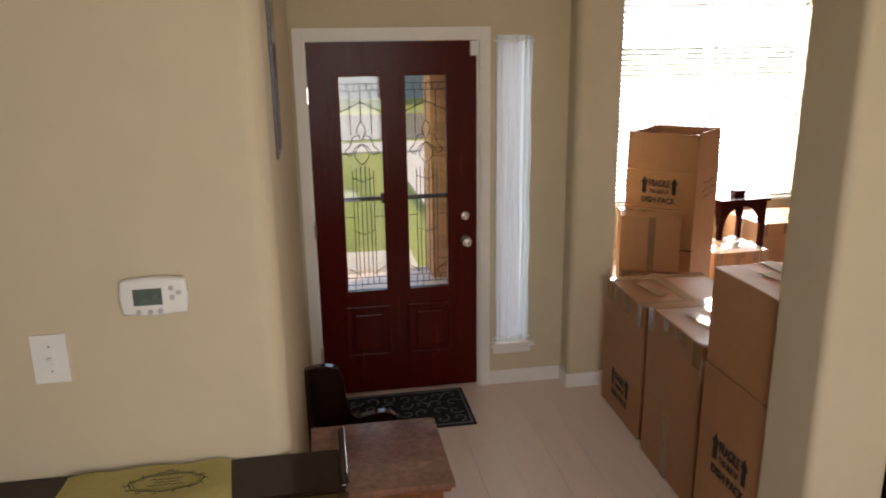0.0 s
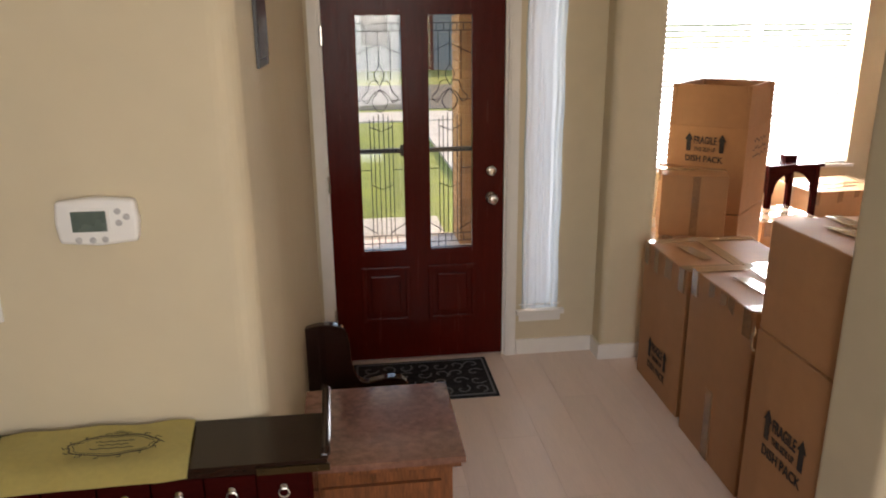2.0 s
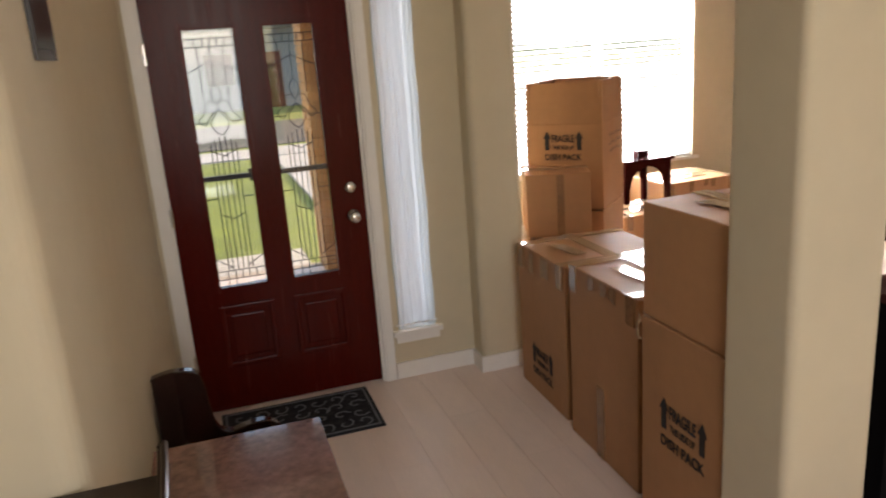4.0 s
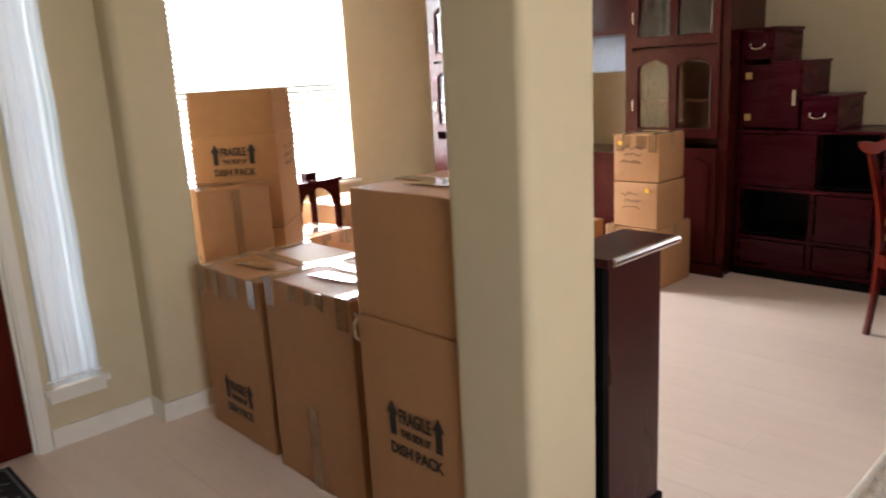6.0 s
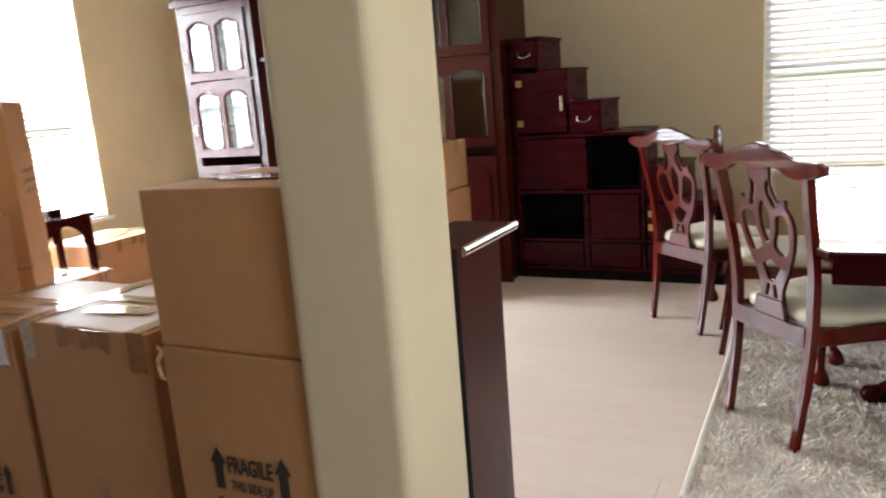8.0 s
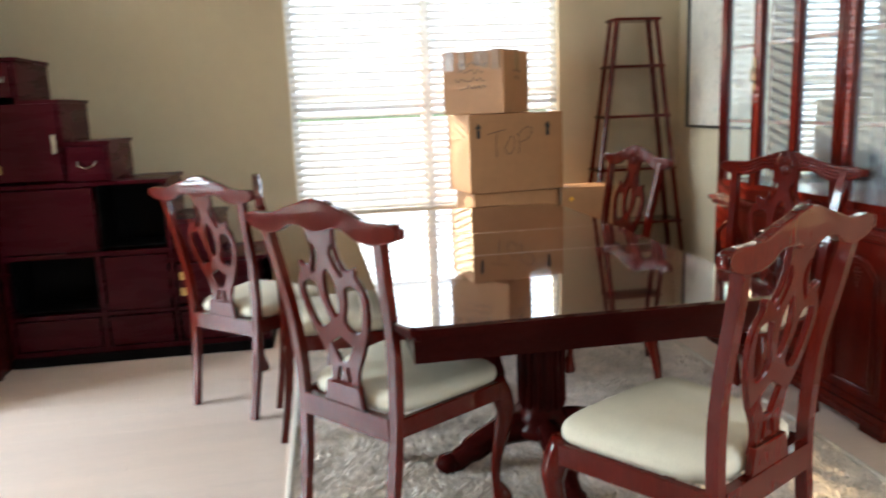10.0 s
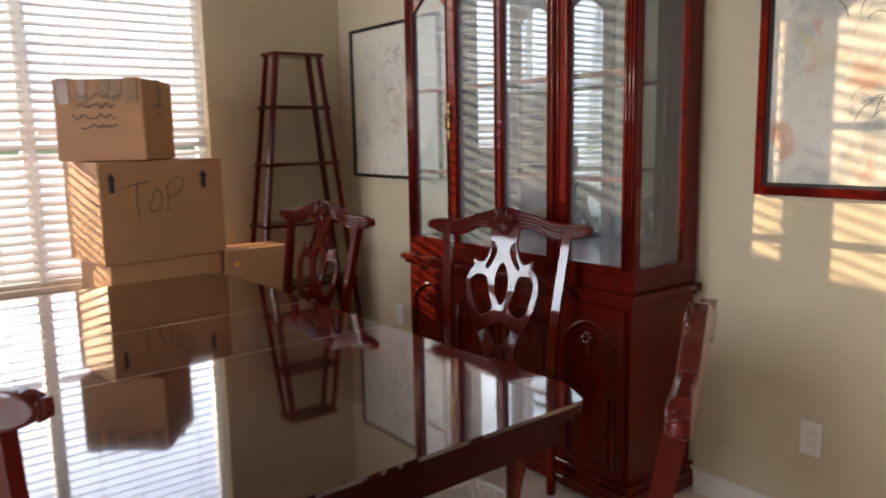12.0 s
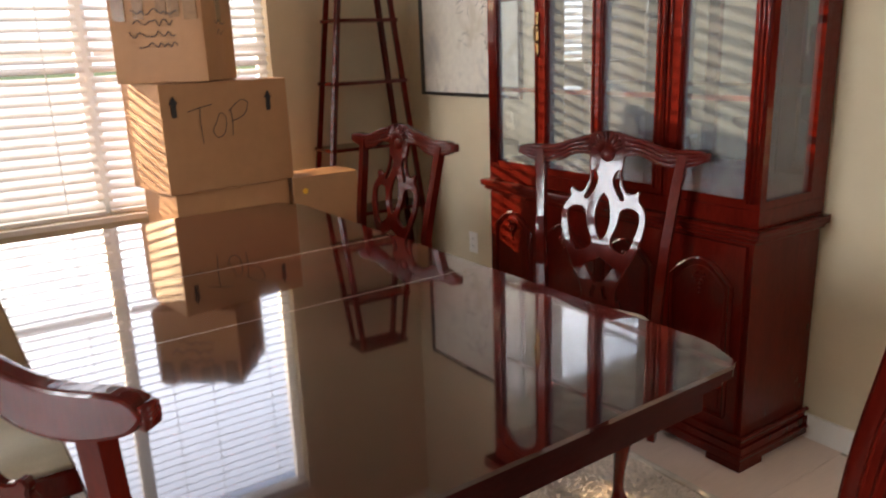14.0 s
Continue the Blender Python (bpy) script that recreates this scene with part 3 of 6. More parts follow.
# dark side table below the window
def side_table(at):
    t = thing("side_table", "dark wood side table with arched aprons", "table", at)
    part("tabletop", soften(boxes((-0.24, 0.24, -0.20, 0.20, 0.685, 0.71)), 0.006), CHERRYD, t)
    for sx in (-1, 1):
        for sy in (-1, 1):
            part("leg", soften(boxes((sx * 0.20 - 0.02, sx * 0.20 + 0.02, sy * 0.16 - 0.02, sy * 0.16 + 0.02, 0, 0.684)), 0.004), CHERRYD, t)
    arch = [(-0.18, 0.684), (0.18, 0.684), (0.18, 0.48)] + [(0.165 * math.cos(a), 0.48 + 0.165 * math.sin(a)) for a in [math.pi * k / 10 for k in range(11)]] + [(-0.18, 0.48)]
    for m in (pose(0, -0.17, 0), pose(0, 0.155, 0)):
        part("apron", prism(arch, 0.015, m), CHERRYD, t)
    arch2 = [(x * 0.777, z) for x, z in arch]
    for sx in (-1, 1):
        part("apron", prism(arch2, 0.015, pose(sx * 0.2 - 0.0075 + 0.015 * 0, 0, 0, 0, 0, 90) @ pose(0, 0, 0)), CHERRYD, t)
    return t


side_table(pose(3.70, 6.02, 0, 0, 0, 3))
cup = thing("small_box", "small dark wooden box on the side table", "box", pose(3.74, 6.0, 0.711))
part("body", soften(boxes((-0.05, 0.05, -0.04, 0.04, 0, 0.05)), 0.004), CHERRYD, cup)


# low cabinet beside the column, with a metal-edged top
cab = thing("bar_cabinet", "dark wood cabinet with a silver-edged top beside the column", "cabinet")
part("body", soften(boxes((2.085, 2.385, 2.085, 2.235, 0.06, 0.93)), 0.003), BARWOOD, cab)
part("front_panel", boxes((2.052, 2.084, 2.08, 2.235, 0.03, 0.93)), BLACK_AND_SHADE, cab, "black edge panel")
part("plinth", boxes((2.06, 2.40, 2.075, 2.235, 0.0, 0.058)), BLACK_AND_SHADE, cab)
part("top", soften(boxes((2.035, 2.415, 2.052, 2.24, 0.931, 0.958)), 0.005), BARWOOD, cab)
part("top_edge", sweep(bmesh.new(), [(2.05, 2.044, 0.947), (2.415, 2.044, 0.947)], 0.013, 10), SILVER, cab, "shiny silver edge strip")


# the wall unit: two towers, a deck and a bridge shelf
def arched(w, h, rise, x0=0.0, z0=0.0, n=8):
    pts = [(x0, z0), (x0 + w, z0), (x0 + w, z0 + h - rise)]
    pts += [(x0 + w * (1 - k / n), z0 + h - rise + rise * math.sin(math.pi * k / n)) for k in range(1, n)]
    return pts + [(x0, z0 + h - rise)]


def glass_door(parent, m, w, h, wood, rise=0.05, lights=2, panes=True, name="door"):
    """Frame door in the local xz plane, front at y=0, thickness to +y; arched glass lights."""
    d = part(name, prism([(0, 0), (w, 0), (w, h), (0, h)], 0.022, holes=[arched((w - 0.055 * (lights + 1)) / lights, h - 0.13, rise, 0.055 + k * (w - 0.055) / lights, 0.065) for k in range(lights)]), wood, parent)
    d.matrix_basis = m
    for k in range(lights):
        x0 = 0.055 + k * (w - 0.055) / lights
        g = part("pane", sheet((x0 - 0.01, x0 + (w - 0.055 * (lights + 1)) / lights + 0.01, 0.010, 0.013, 0.055, h - 0.055)), GLASS, d)
        g.visible_shadow = False
        bead = bmesh.new()
        ol = arched((w - 0.055 * (lights + 1)) / lights, h - 0.13, rise, x0, 0.065)
        sweep(bead, [(x, -0.001, z) for x, z in ol + ol[:1]], 0.006, 6, 1.0, (0, 1, 0))
        part("bead", bead, wood, d)
    part("handle", sweep(bmesh.new(), smooth_line([(0.027, -0.002, h * 0.30), (0.027, -0.022, h * 0.30 + 0.02), (0.027, -0.022, h * 0.30 + 0.07), (0.027, -0.002, h * 0.30 + 0.09)], 3), 0.005, 6, 1.0, (1, 0, 0)), CHROME, d, "metal bail handle")
    return d


def panel_door(parent, m, w, h, wood, name="panel_door", rise=0.04):
    d = part(name, soften(boxes((0, w, 0, 0.02, 0, h)), 0.003, 1), wood, parent)
    d.matrix_basis = m
    part("raised_panel", soften(prism(arched(w - 0.11, h - 0.12, rise, 0.055, 0.06), -0.012, pose(0, 0.002, 0)), 0.004, 1), wood, d)
    return d


unit = thing("wall_unit", "dark cherry wall unit with glazed towers and a low deck", "cabinet")
FX, BX = 5.17, 5.72


def tower(y0, y1):
    part("tower_side", boxes((FX + 0.02, BX, y0, y0 + 0.022, 0.0, 2.18)), ENTWOOD, unit)
    part("tower_side", boxes((FX + 0.02, BX, y1 - 0.022, y1, 0.0, 2.18)), ENTWOOD, unit)
    part("tower_back", boxes((BX - 0.012, BX, y0 + 0.022, y1 - 0.022, 0.0, 2.18)), ENTWOOD, unit)
    for z in (0.05, 0.84, 1.20, 1.56, 2.16):
        part("shelf", boxes((FX + 0.03, BX - 0.012, y0 + 0.022, y1 - 0.022, z, z + 0.018)), ENTWOOD, unit)
    part("face_frame", boxes((FX, FX + 0.02, y0 - 0.012, y0 + 0.05, 0, 2.18), (FX, FX + 0.02, y1 - 0.05, y1 + 0.012, 0, 2.18), (FX, FX + 0.02, y0 + 0.05, y1 - 0.05, 0, 0.07), (FX, FX + 0.02, y0 + 0.05, y1 - 0.05, 2.12, 2.18)), ENTWOOD, unit)
    part("cornice", soften(boxes((FX - 0.04, BX, y0 - 0.04, y1 + 0.04, 2.181, 2.225), (FX - 0.015, BX, y0 - 0.02, y1 + 0.02, 2.226, 2.25)), 0.01), ENTWOOD, unit)
    part("plinth", soften(boxes((FX - 0.03, FX - 0.001, y0 - 0.02, y1 + 0.02, 0, 0.08)), 0.008), ENTWOOD, unit)
    w = y1 - y0 - 0.10
    face = lambda z: Matrix.Translation((FX - 0.022, y1 - 0.05, z)) @ pose(0, 0, 0, 0, 0, -90)
    glass_door(unit, face(1.585), w, 0.53, ENTWOOD)
    glass_door(unit, face(0.96), w, 0.60, ENTWOOD)
    for k in range(2):
        panel_door(unit, face(0.09) @ pose(k * w / 2 + 0.002, 0, 0), w / 2 - 0.004, 0.80, ENTWOOD)


tower(3.19, 3.95)
tower(5.25, 6.00)
part("deck_top", soften(boxes((FX + 0.03, BX, 3.965, 5.235, 0.80, 0.83)), 0.005), ENTWOOD, unit)
part("deck_body", boxes((FX + 0.06, BX, 3.965, 4.405, 0.0, 0.799)), ENTWOOD, unit)
part("deck_body", boxes((FX + 0.06, BX, 4.800, 5.235, 0.0, 0.799)), ENTWOOD, unit)
part("niche_back", boxes((BX - 0.03, BX, 4.406, 4.799, 0.0, 0.799)), ENTWOOD, unit)
part("niche_floor", boxes((FX + 0.06, BX - 0.031, 4.406, 4.799, 0.0, 0.08)), ENTWOOD, unit)
part("niche_top", boxes((FX + 0.06, BX - 0.031, 4.406, 4.799, 0.585, 0.799)), ENTWOOD, unit)
dr = part("drawer", soften(boxes((FX + 0.036, FX + 0.058, 4.41, 4.795, 0.60, 0.785)), 0.004), ENTWOOD, unit)
part("drawer_bead", soften(prism([(0.03, 0.03), (0.355, 0.03), (0.355, 0.155), (0.03, 0.155)], 0.006, Matrix.Translation((FX + 0.031, 4.795, 0.60)) @ pose(0, 0, 0, 0, 0, -90), holes=[[(0.042, 0.042), (0.343, 0.042), (0.343, 0.143), (0.042, 0.143)]]), 0.002, 1), ENTWOOD, dr)
for k in (0, 2):
    panel_door(unit, Matrix.Translation((FX + 0.038, 5.23 - k * 0.42, 0.09)) @ pose(0, 0, 0, 0, 0, -90), 0.41, 0.68, ENTWOOD)
part("bridge_shelf", soften(boxes((FX + 0.03, BX, 3.965, 5.235, 1.69, 1.72)), 0.004), ENTWOOD, unit)
part("bridge_back", boxes((BX - 0.02, BX, 3.965, 5.235, 1.721, 2.10)), ENTWOOD, unit)
part("light_panel", boxes((BX - 0.05, BX - 0.03, 3.965, 5.235, 1.42, 1.689)), BLUEPANEL, unit, "bluish grey panel below the shelf")
bowl = thing("black_bowl", "small black bowl on a cabinet shelf", "bowl", pose(5.38, 3.72, 1.579))
part("bowl_body", turned([(0.03, 0), (0.05, 0.005), (0.085, 0.05), (0.09, 0.09), (0.08, 0.09), (0.07, 0.05), (0.0301, 0.012)], 16), BLACK_AND_SHADE, bowl, shade=True)

# stack of three boxes in front of the unit
st = [carton(west(4.62, 3.77, 0, 0), 0.40, 0.44, 0.415, "brown cardboard box at the bottom of a stack", tape="top"),
      carton(west(4.62, 3.70, 0.42, -2), 0.33, 0.33, 0.30, "small brown cardboard box with handwriting", tape="none"),
      carton(west(4.62, 3.70, 0.725, 1), 0.33, 0.33, 0.305, "small brown cardboard box on top of a stack", tape="top")]
carton(west(4.86, 4.56, 0, 0), 0.43, 0.28, 0.325, "low brown cardboard box before the wall unit", tape="top plain")
for b, sd in ((st[1], 3), (st[2], 4)):
    squiggles(b, pose(0.05, -0.009, 0.22), 0.20, 3, sd)
    part("sticker", turned([(0.016, 0), (0.016, 0.001)], 14, m=pose(0.26 if sd == 3 else 0.05, -0.007, 0.25, 90)), YELLOW, b, "orange round sticker")


# step chest
tan = thing("step_chest", "dark red lacquered step chest with drawers and open bays", "chest")
TX, TB = 5.33, 5.80
edges_y = [3.17, 2.96, 2.77, 2.55, 2.28, 2.03, 1.79]
tops = [1.665, 1.445, 1.222, 1.006, 0.78, 0.55]
for (a, b), h in zip(zip(edges_y, edges_y[1:]), tops):
    part("step_top", soften(boxes((TX - 0.008, TB, b - 0.012, a, h - 0.018, h)), 0.003, 1), TANSU, tan)
    part("riser_side", boxes((TX, TB, b, b + 0.016, h - 0.235, h - 0.0185)), TANSU, tan)
part("back_panel", prism([(-3.17, 0.06), (-1.79, 0.06)] + [p for a, h in zip(reversed(edges_y[:-1]), reversed(tops)) for p in ((-edges_y[edges_y.index(a) + 1], h - 0.02), (-a, h - 0.02))], 0.012, Matrix.Translation((TB - 0.013, 0, 0)) @ pose(0, 0, 0, 0, 0, -90)), TANSU, tan)
part("end_panel", boxes((TX, TB, 3.152, 3.17, 0, 1.646)), TANSU, tan)
part("end_panel", boxes((TX, TB, 1.79, 1.808, 0, 0.53)), TANSU, tan)
part("base", soften(boxes((TX - 0.012, TB, 1.78, 3.18, 0, 0.055)), 0.004), BLACK_AND_SHADE, tan)
part("floor_board", boxes((TX, TB, 1.81, 3.15, 0.056, 0.072)), TANSU, tan)


def chest_front(y_hi, y_lo, z0, z1, kind):
    """One bay of the step chest's front: a drawer or door leaf with its metalwork, or an open bay."""
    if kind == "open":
        # bay linings are near-black: the shade of their depth is in the colour
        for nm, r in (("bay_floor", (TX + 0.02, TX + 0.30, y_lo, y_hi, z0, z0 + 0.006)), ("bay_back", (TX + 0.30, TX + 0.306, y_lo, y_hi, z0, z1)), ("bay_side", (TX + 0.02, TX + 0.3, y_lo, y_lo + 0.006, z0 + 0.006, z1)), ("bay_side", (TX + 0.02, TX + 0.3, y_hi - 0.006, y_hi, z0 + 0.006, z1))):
            part(nm, boxes(r), BLACK_AND_SHADE, tan, "open compartment with its shade in black lining")
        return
    leaf = part("drawer" if kind == "drawer" else "door", soften(boxes((TX - 0.004, TX + 0.016, y_lo + 0.004, y_hi - 0.004, z0 + 0.004, z1 - 0.004)), 0.003, 1), TANSU, tan)
    ym, zm = (y_hi + y_lo) / 2, (z0 + z1) / 2
    if kind == "drawer" and z0 > 0.6:
        part("handle", sweep(bmesh.new(), smooth_line([(TX - 0.006, ym + 0.045, zm + 0.012), (TX - 0.022, ym + 0.042, zm - 0.008), (TX - 0.024, ym, zm - 0.022), (TX - 0.022, ym - 0.042, zm - 0.008), (TX - 0.006, ym - 0.045, zm + 0.012)], 4), 0.005, 6), CHROME, leaf, "metal drop handle")
    elif kind == "door":
        for z in (z0 + 0.07, z1 - 0.07):
            part("hinge_plate", soften(boxes((TX - 0.007, TX - 0.0045, y_hi - 0.055, y_hi - 0.012, z - 0.022, z + 0.022)), 0.001, 1), TANSUBRASS, leaf, "square brass hinge plate")
        part("pull", soften(boxes((TX - 0.016, TX - 0.0045, y_lo + 0.02, y_lo + 0.042, zm - 0.06, zm + 0.04)), 0.003, 1), CHROME, leaf, "metal pull")


part("rail", boxes((TX, TX + 0.02, 1.81, 3.15, 0.072, 0.085), (TX, TX + 0.02, 1.81, 3.15, 0.265, 0.285), (TX, TX + 0.02, 2.30, 3.15, 0.60, 0.625), (TX, TX + 0.02, 2.56, 3.15, 0.985, 1.005)), TANSU, tan)
part("stile", boxes((TX, TX + 0.02, 2.66, 2.69, 0.285, 0.60), (TX, TX + 0.02, 2.66, 2.69, 0.085, 0.265), (TX, TX + 0.02, 2.28, 2.30, 0.085, 0.985)), TANSU, tan)
chest_front(3.15, 2.98, 1.46, 1.645, "drawer")
chest_front(3.15, 2.785, 1.02, 1.43, "door")
chest_front(2.77, 2.565, 1.01, 1.20, "drawer")
chest_front(3.15, 2.66, 0.63, 0.98, "panel")
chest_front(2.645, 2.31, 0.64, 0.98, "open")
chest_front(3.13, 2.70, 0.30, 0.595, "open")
chest_front(2.65, 2.31, 0.29, 0.595, "drawer")
chest_front(3.14, 2.70, 0.09, 0.26, "drawer")
chest_front(2.65, 2.31, 0.09, 0.26, "drawer")
chest_front(2.27, 1.82, 0.30, 0.53, "door")
chest_front(2.27, 1.82, 0.09, 0.26, "drawer")
chest_front(2.27, 2.05, 0.54, 0.76, "drawer")


# dining table
table = thing("dining_table", "polished cherry double-pedestal dining table with two leaf seams", "table", pose(3.0, 0.68, 0, 0, 0, 1.2) @ pose(-3.0, -0.68, 0))
TX0, TX1, TY0, TY1, TZ = 2.985, 5.20, 0.088, 1.262, 0.763


def table_slab(x0, x1, west_end, east_end, z0, z1, inset=0.0):
    o = []

    def corner(x, y, sx, sy):
        return [(x - sx * 0.13, y), (x - sx * 0.09, y - sy * 0.007), (x - sx * 0.06, y - sy * 0.022), (x - sx * 0.03, y - sy * 0.038), (x - sx * 0.008, y - sy * 0.050), (x, y - sy * 0.066)]

    ya, yb = TY0 + inset, TY1 - inset
    xa, xb = x0 + (inset if west_end else 0), x1 - (inset if east_end else 0)
    o += list(reversed(corner(xa, ya, -1, -1))) if west_end else [(xa, ya)]
    o += corner(xb, ya, 1, -1) if east_end else [(xb, ya)]
    o += list(reversed(corner(xb, yb, 1, 1))) if east_end else [(xb, yb)]
    o += corner(xa, yb, -1, 1) if west_end else [(xa, yb)]
    bm = bmesh.new()
    lo, hi = [bm.verts.new((x, y, z0)) for x, y in o], [bm.verts.new((x, y, z1)) for x, y in o]
    for i in range(len(o)):
        bm.faces.new((lo[i], lo[(i + 1) % len(o)], hi[(i + 1) % len(o)], hi[i]))
    bm.faces.new(lo[::-1])
    bm.faces.new(hi)
    return bm


for x0, x1, a, b in ((TX0, 3.858, True, False), (3.860, 4.349, False, False), (4.351, TX1, False, True)):
    part("tabletop" if (a or b) else "table_leaf", soften(table_slab(x0, x1, a, b, TZ - 0.009, TZ), 0.0028, 2), TABLEWOOD, table, "mirror-polished cherry top")
    part("edge_band", soften(table_slab(x0, x1, a, b, TZ - 0.028, TZ - 0.0092, 0.001), 0.004, 2), CHERRYD, table)
    part("edge_moulding", soften(table_slab(x0, x1, a, b, TZ - 0.045, TZ - 0.0285, 0.014), 0.002, 1), CHERRYD, table)
# pale strips paint in the highlight along the leaf joints
for x in (3.859, 4.350):
    part("seam", boxes((x - 0.0014, x + 0.0014, TY0 + 0.015, TY1 - 0.015, TZ - 0.01, TZ + 0.0002)), SEAM, table, "seam between leaves with a painted pale highlight")
part("apron", boxes((TX0 + 0.065, TX1 - 0.065, TY0 + 0.065, TY0 + 0.087, TZ - 0.125, TZ - 0.046), (TX0 + 0.065, TX1 - 0.065, TY1 - 0.087, TY1 - 0.065, TZ - 0.125, TZ - 0.046), (TX0 + 0.065, TX0 + 0.087, TY0 + 0.087, TY1 - 0.087, TZ - 0.125, TZ - 0.046), (TX1 - 0.087, TX1 - 0.065, TY0 + 0.087, TY1 - 0.087, TZ - 0.125, TZ - 0.046)), CHERRYD, table)
for px in (3.62, 4.60):
    prof = [(0.085, 0.12), (0.105, 0.135), (0.105, 0.165), (0.088, 0.18), (0.094, 0.195), (0.082, 0.21), (0.078, 0.235), (0.078, 0.52), (0.084, 0.535), (0.095, 0.55), (0.095, 0.565), (0.084, 0.58), (0.10, 0.60), (0.115, 0.63)]
    ped = part("pedestal", turned(prof, 24, m=Matrix.Translation((px, 0.66, 0))), CHERRYD, table, "dark reeded column", shade=True)
    for k in range(14):
        c_, s_ = math.cos(2 * math.pi * k / 14), math.sin(2 * math.pi * k / 14)
        part("reed", sweep(bmesh.new(), [(px + 0.076 * c_, 0.66 + 0.076 * s_, 0.235), (px + 0.078 * c_, 0.66 + 0.078 * s_, 0.25), (px + 0.078 * c_, 0.66 + 0.078 * s_, 0.505), (px + 0.076 * c_, 0.66 + 0.076 * s_, 0.52)], [0.006, 0.012, 0.012, 0.006], 6, 1.0, (c_, s_, 0)), CHERRYD, ped, shade=True)
    part("pedestal_head", soften(boxes((px - 0.2, px + 0.2, 0.30, 1.02, 0.6305, 0.717)), 0.004, 1), CHERRY, table)
    for k in range(4):
        m = Matrix.Translation((px, 0.66, 0)) @ pose(0, 0, 0, 0, 0, 90 * k)
        bm = sweep(bmesh.new(), [m @ p for p in smooth_line([(0.05, 0, 0.155), (0.16, 0, 0.145), (0.27, 0, 0.085), (0.34, 0, 0.040)], 4)], [0.05] * 5 + [0.044] * 4 + [0.036] * 4, 8, 1.15)
        foot = part("foot", bm, CHERRYD, table, shade=True)
        bm = sweep(bmesh.new(), [m @ Vector(p) for p in ((0.325, 0, 0.045), (0.35, 0, 0.042), (0.385, 0, 0.036), (0.40, 0, 0.026))], [0.036, 0.045, 0.040, 0.02], 8, 0.95)
        part("claw", bm, CHERRYD, foot, shade=True)


# dining chairs: forward is +y
def back_y(z):
    return -0.205 - max(0, z - 0.60) * 0.18


def bar(bm, pts, w, d=0.011):
    return sweep(bm, smooth_line([(x, back_y(z), z) for x, z in pts], 5), w * 1.75, 4, d / w / 1.17, (0, 1, 0))


def dining_chair(at):
    c = thing("dining_chair", "carved cherry dining chair with a pierced splat and cream seat", "chair", at, "chairs round the dining table")
    # seat cushion, wider in front
    bm = bmesh.new()
    layers, NS = [], 32
    for z, sc in ((0.435, 0.985), (0.452, 1.0), (0.468, 0.99), (0.480, 0.95), (0.488, 0.86), (0.493, 0.68), (0.496, 0.42), (0.497, 0.15)):
        ring = []
        for k in range(NS):
            a = 2 * math.pi * (k + 0.5) / NS
            ca, sa = math.cos(a), math.sin(a)
            u, v = math.copysign(abs(ca) ** 0.30, ca), math.copysign(abs(sa) ** 0.30, sa)
            ring.append(bm.verts.new(((0.232 + 0.032 * v) * u * sc, 0.022 + (0.212 + 0.008 * (1 - u * u)) * v * sc, z)))
        layers.append(ring)
    for a, b in zip(layers, layers[1:]):
        for i in range(NS):
            bm.faces.new((a[i], a[(i + 1) % NS], b[(i + 1) % NS], b[i]))
    bm.faces.new(layers[-1])
    bm.faces.new(layers[0][::-1])
    part("seat", bm, SEAT, c, "cream upholstered seat", shade=True)
    part("front_rail", soften(prism([(-0.245, 0.434), (0.245, 0.434), (0.245, 0.375), (0.14, 0.385), (0, 0.37), (-0.14, 0.385), (-0.245, 0.375)], 0.022, pose(0, 0.205, 0)), 0.003, 1), CHERRY, c)
    part("back_rail", soften(boxes((-0.185, 0.185, -0.225, -0.20, 0.365, 0.434)), 0.003, 1), CHERRY, c)
    for s in (-1, 1):
        part("side_rail", soften(prism([(0, 0.375), (0.405, 0.375), (0.405, 0.434), (0, 0.434)], 0.02, Matrix.Translation((s * 0.205, -0.20, 0)) @ pose(0, 0, 0, 0, 0, 90 - s * 8.0) @ pose(0, -0.01, 0)), 0.003, 1), CHERRY, c)
        fx, fy = s * 0.235, 0.205
        pts = smooth_line([(fx, fy, 0.434), (fx + s * 0.018, fy + 0.018, 0.36), (fx + s * 0.020, fy + 0.020, 0.30), (fx + s * 0.002, fy + 0.002, 0.18), (fx - s * 0.004, fy - 0.002, 0.09), (fx + s * 0.006, fy + 0.010, 0.04), (fx + s * 0.014, fy + 0.018, 0.0)], 4)
        rad = [0.034, 0.036, 0.037, 0.037, 0.036, 0.035, 0.033, 0.031, 0.029, 0.027, 0.024, 0.022, 0.020, 0.018, 0.0165, 0.016, 0.0155, 0.017, 0.021, 0.026, 0.03, 0.032, 0.034, 0.031, 0.024]
        part("front_leg", sweep(bmesh.new(), pts, (rad + [0.024] * 9)[:len(pts)], 8, 1.0, (0, 1, 0)), CHERRY, c, shade=True)
        pts = smooth_line([(s * 0.185, -0.255, 0), (s * 0.192, -0.222, 0.22), (s * 0.20, -0.205, 0.44), (s * 0.212, back_y(0.65), 0.65), (s * 0.228, back_y(0.85), 0.85), (s * 0.242, back_y(0.985), 0.985)], 4)
        part("back_post", sweep(bmesh.new(), pts, [0.019] * 4 + [0.022] * 8 + [0.021] * (len(pts) - 12), 4, 1.0, (0, 1, 0)), CHERRY, c)
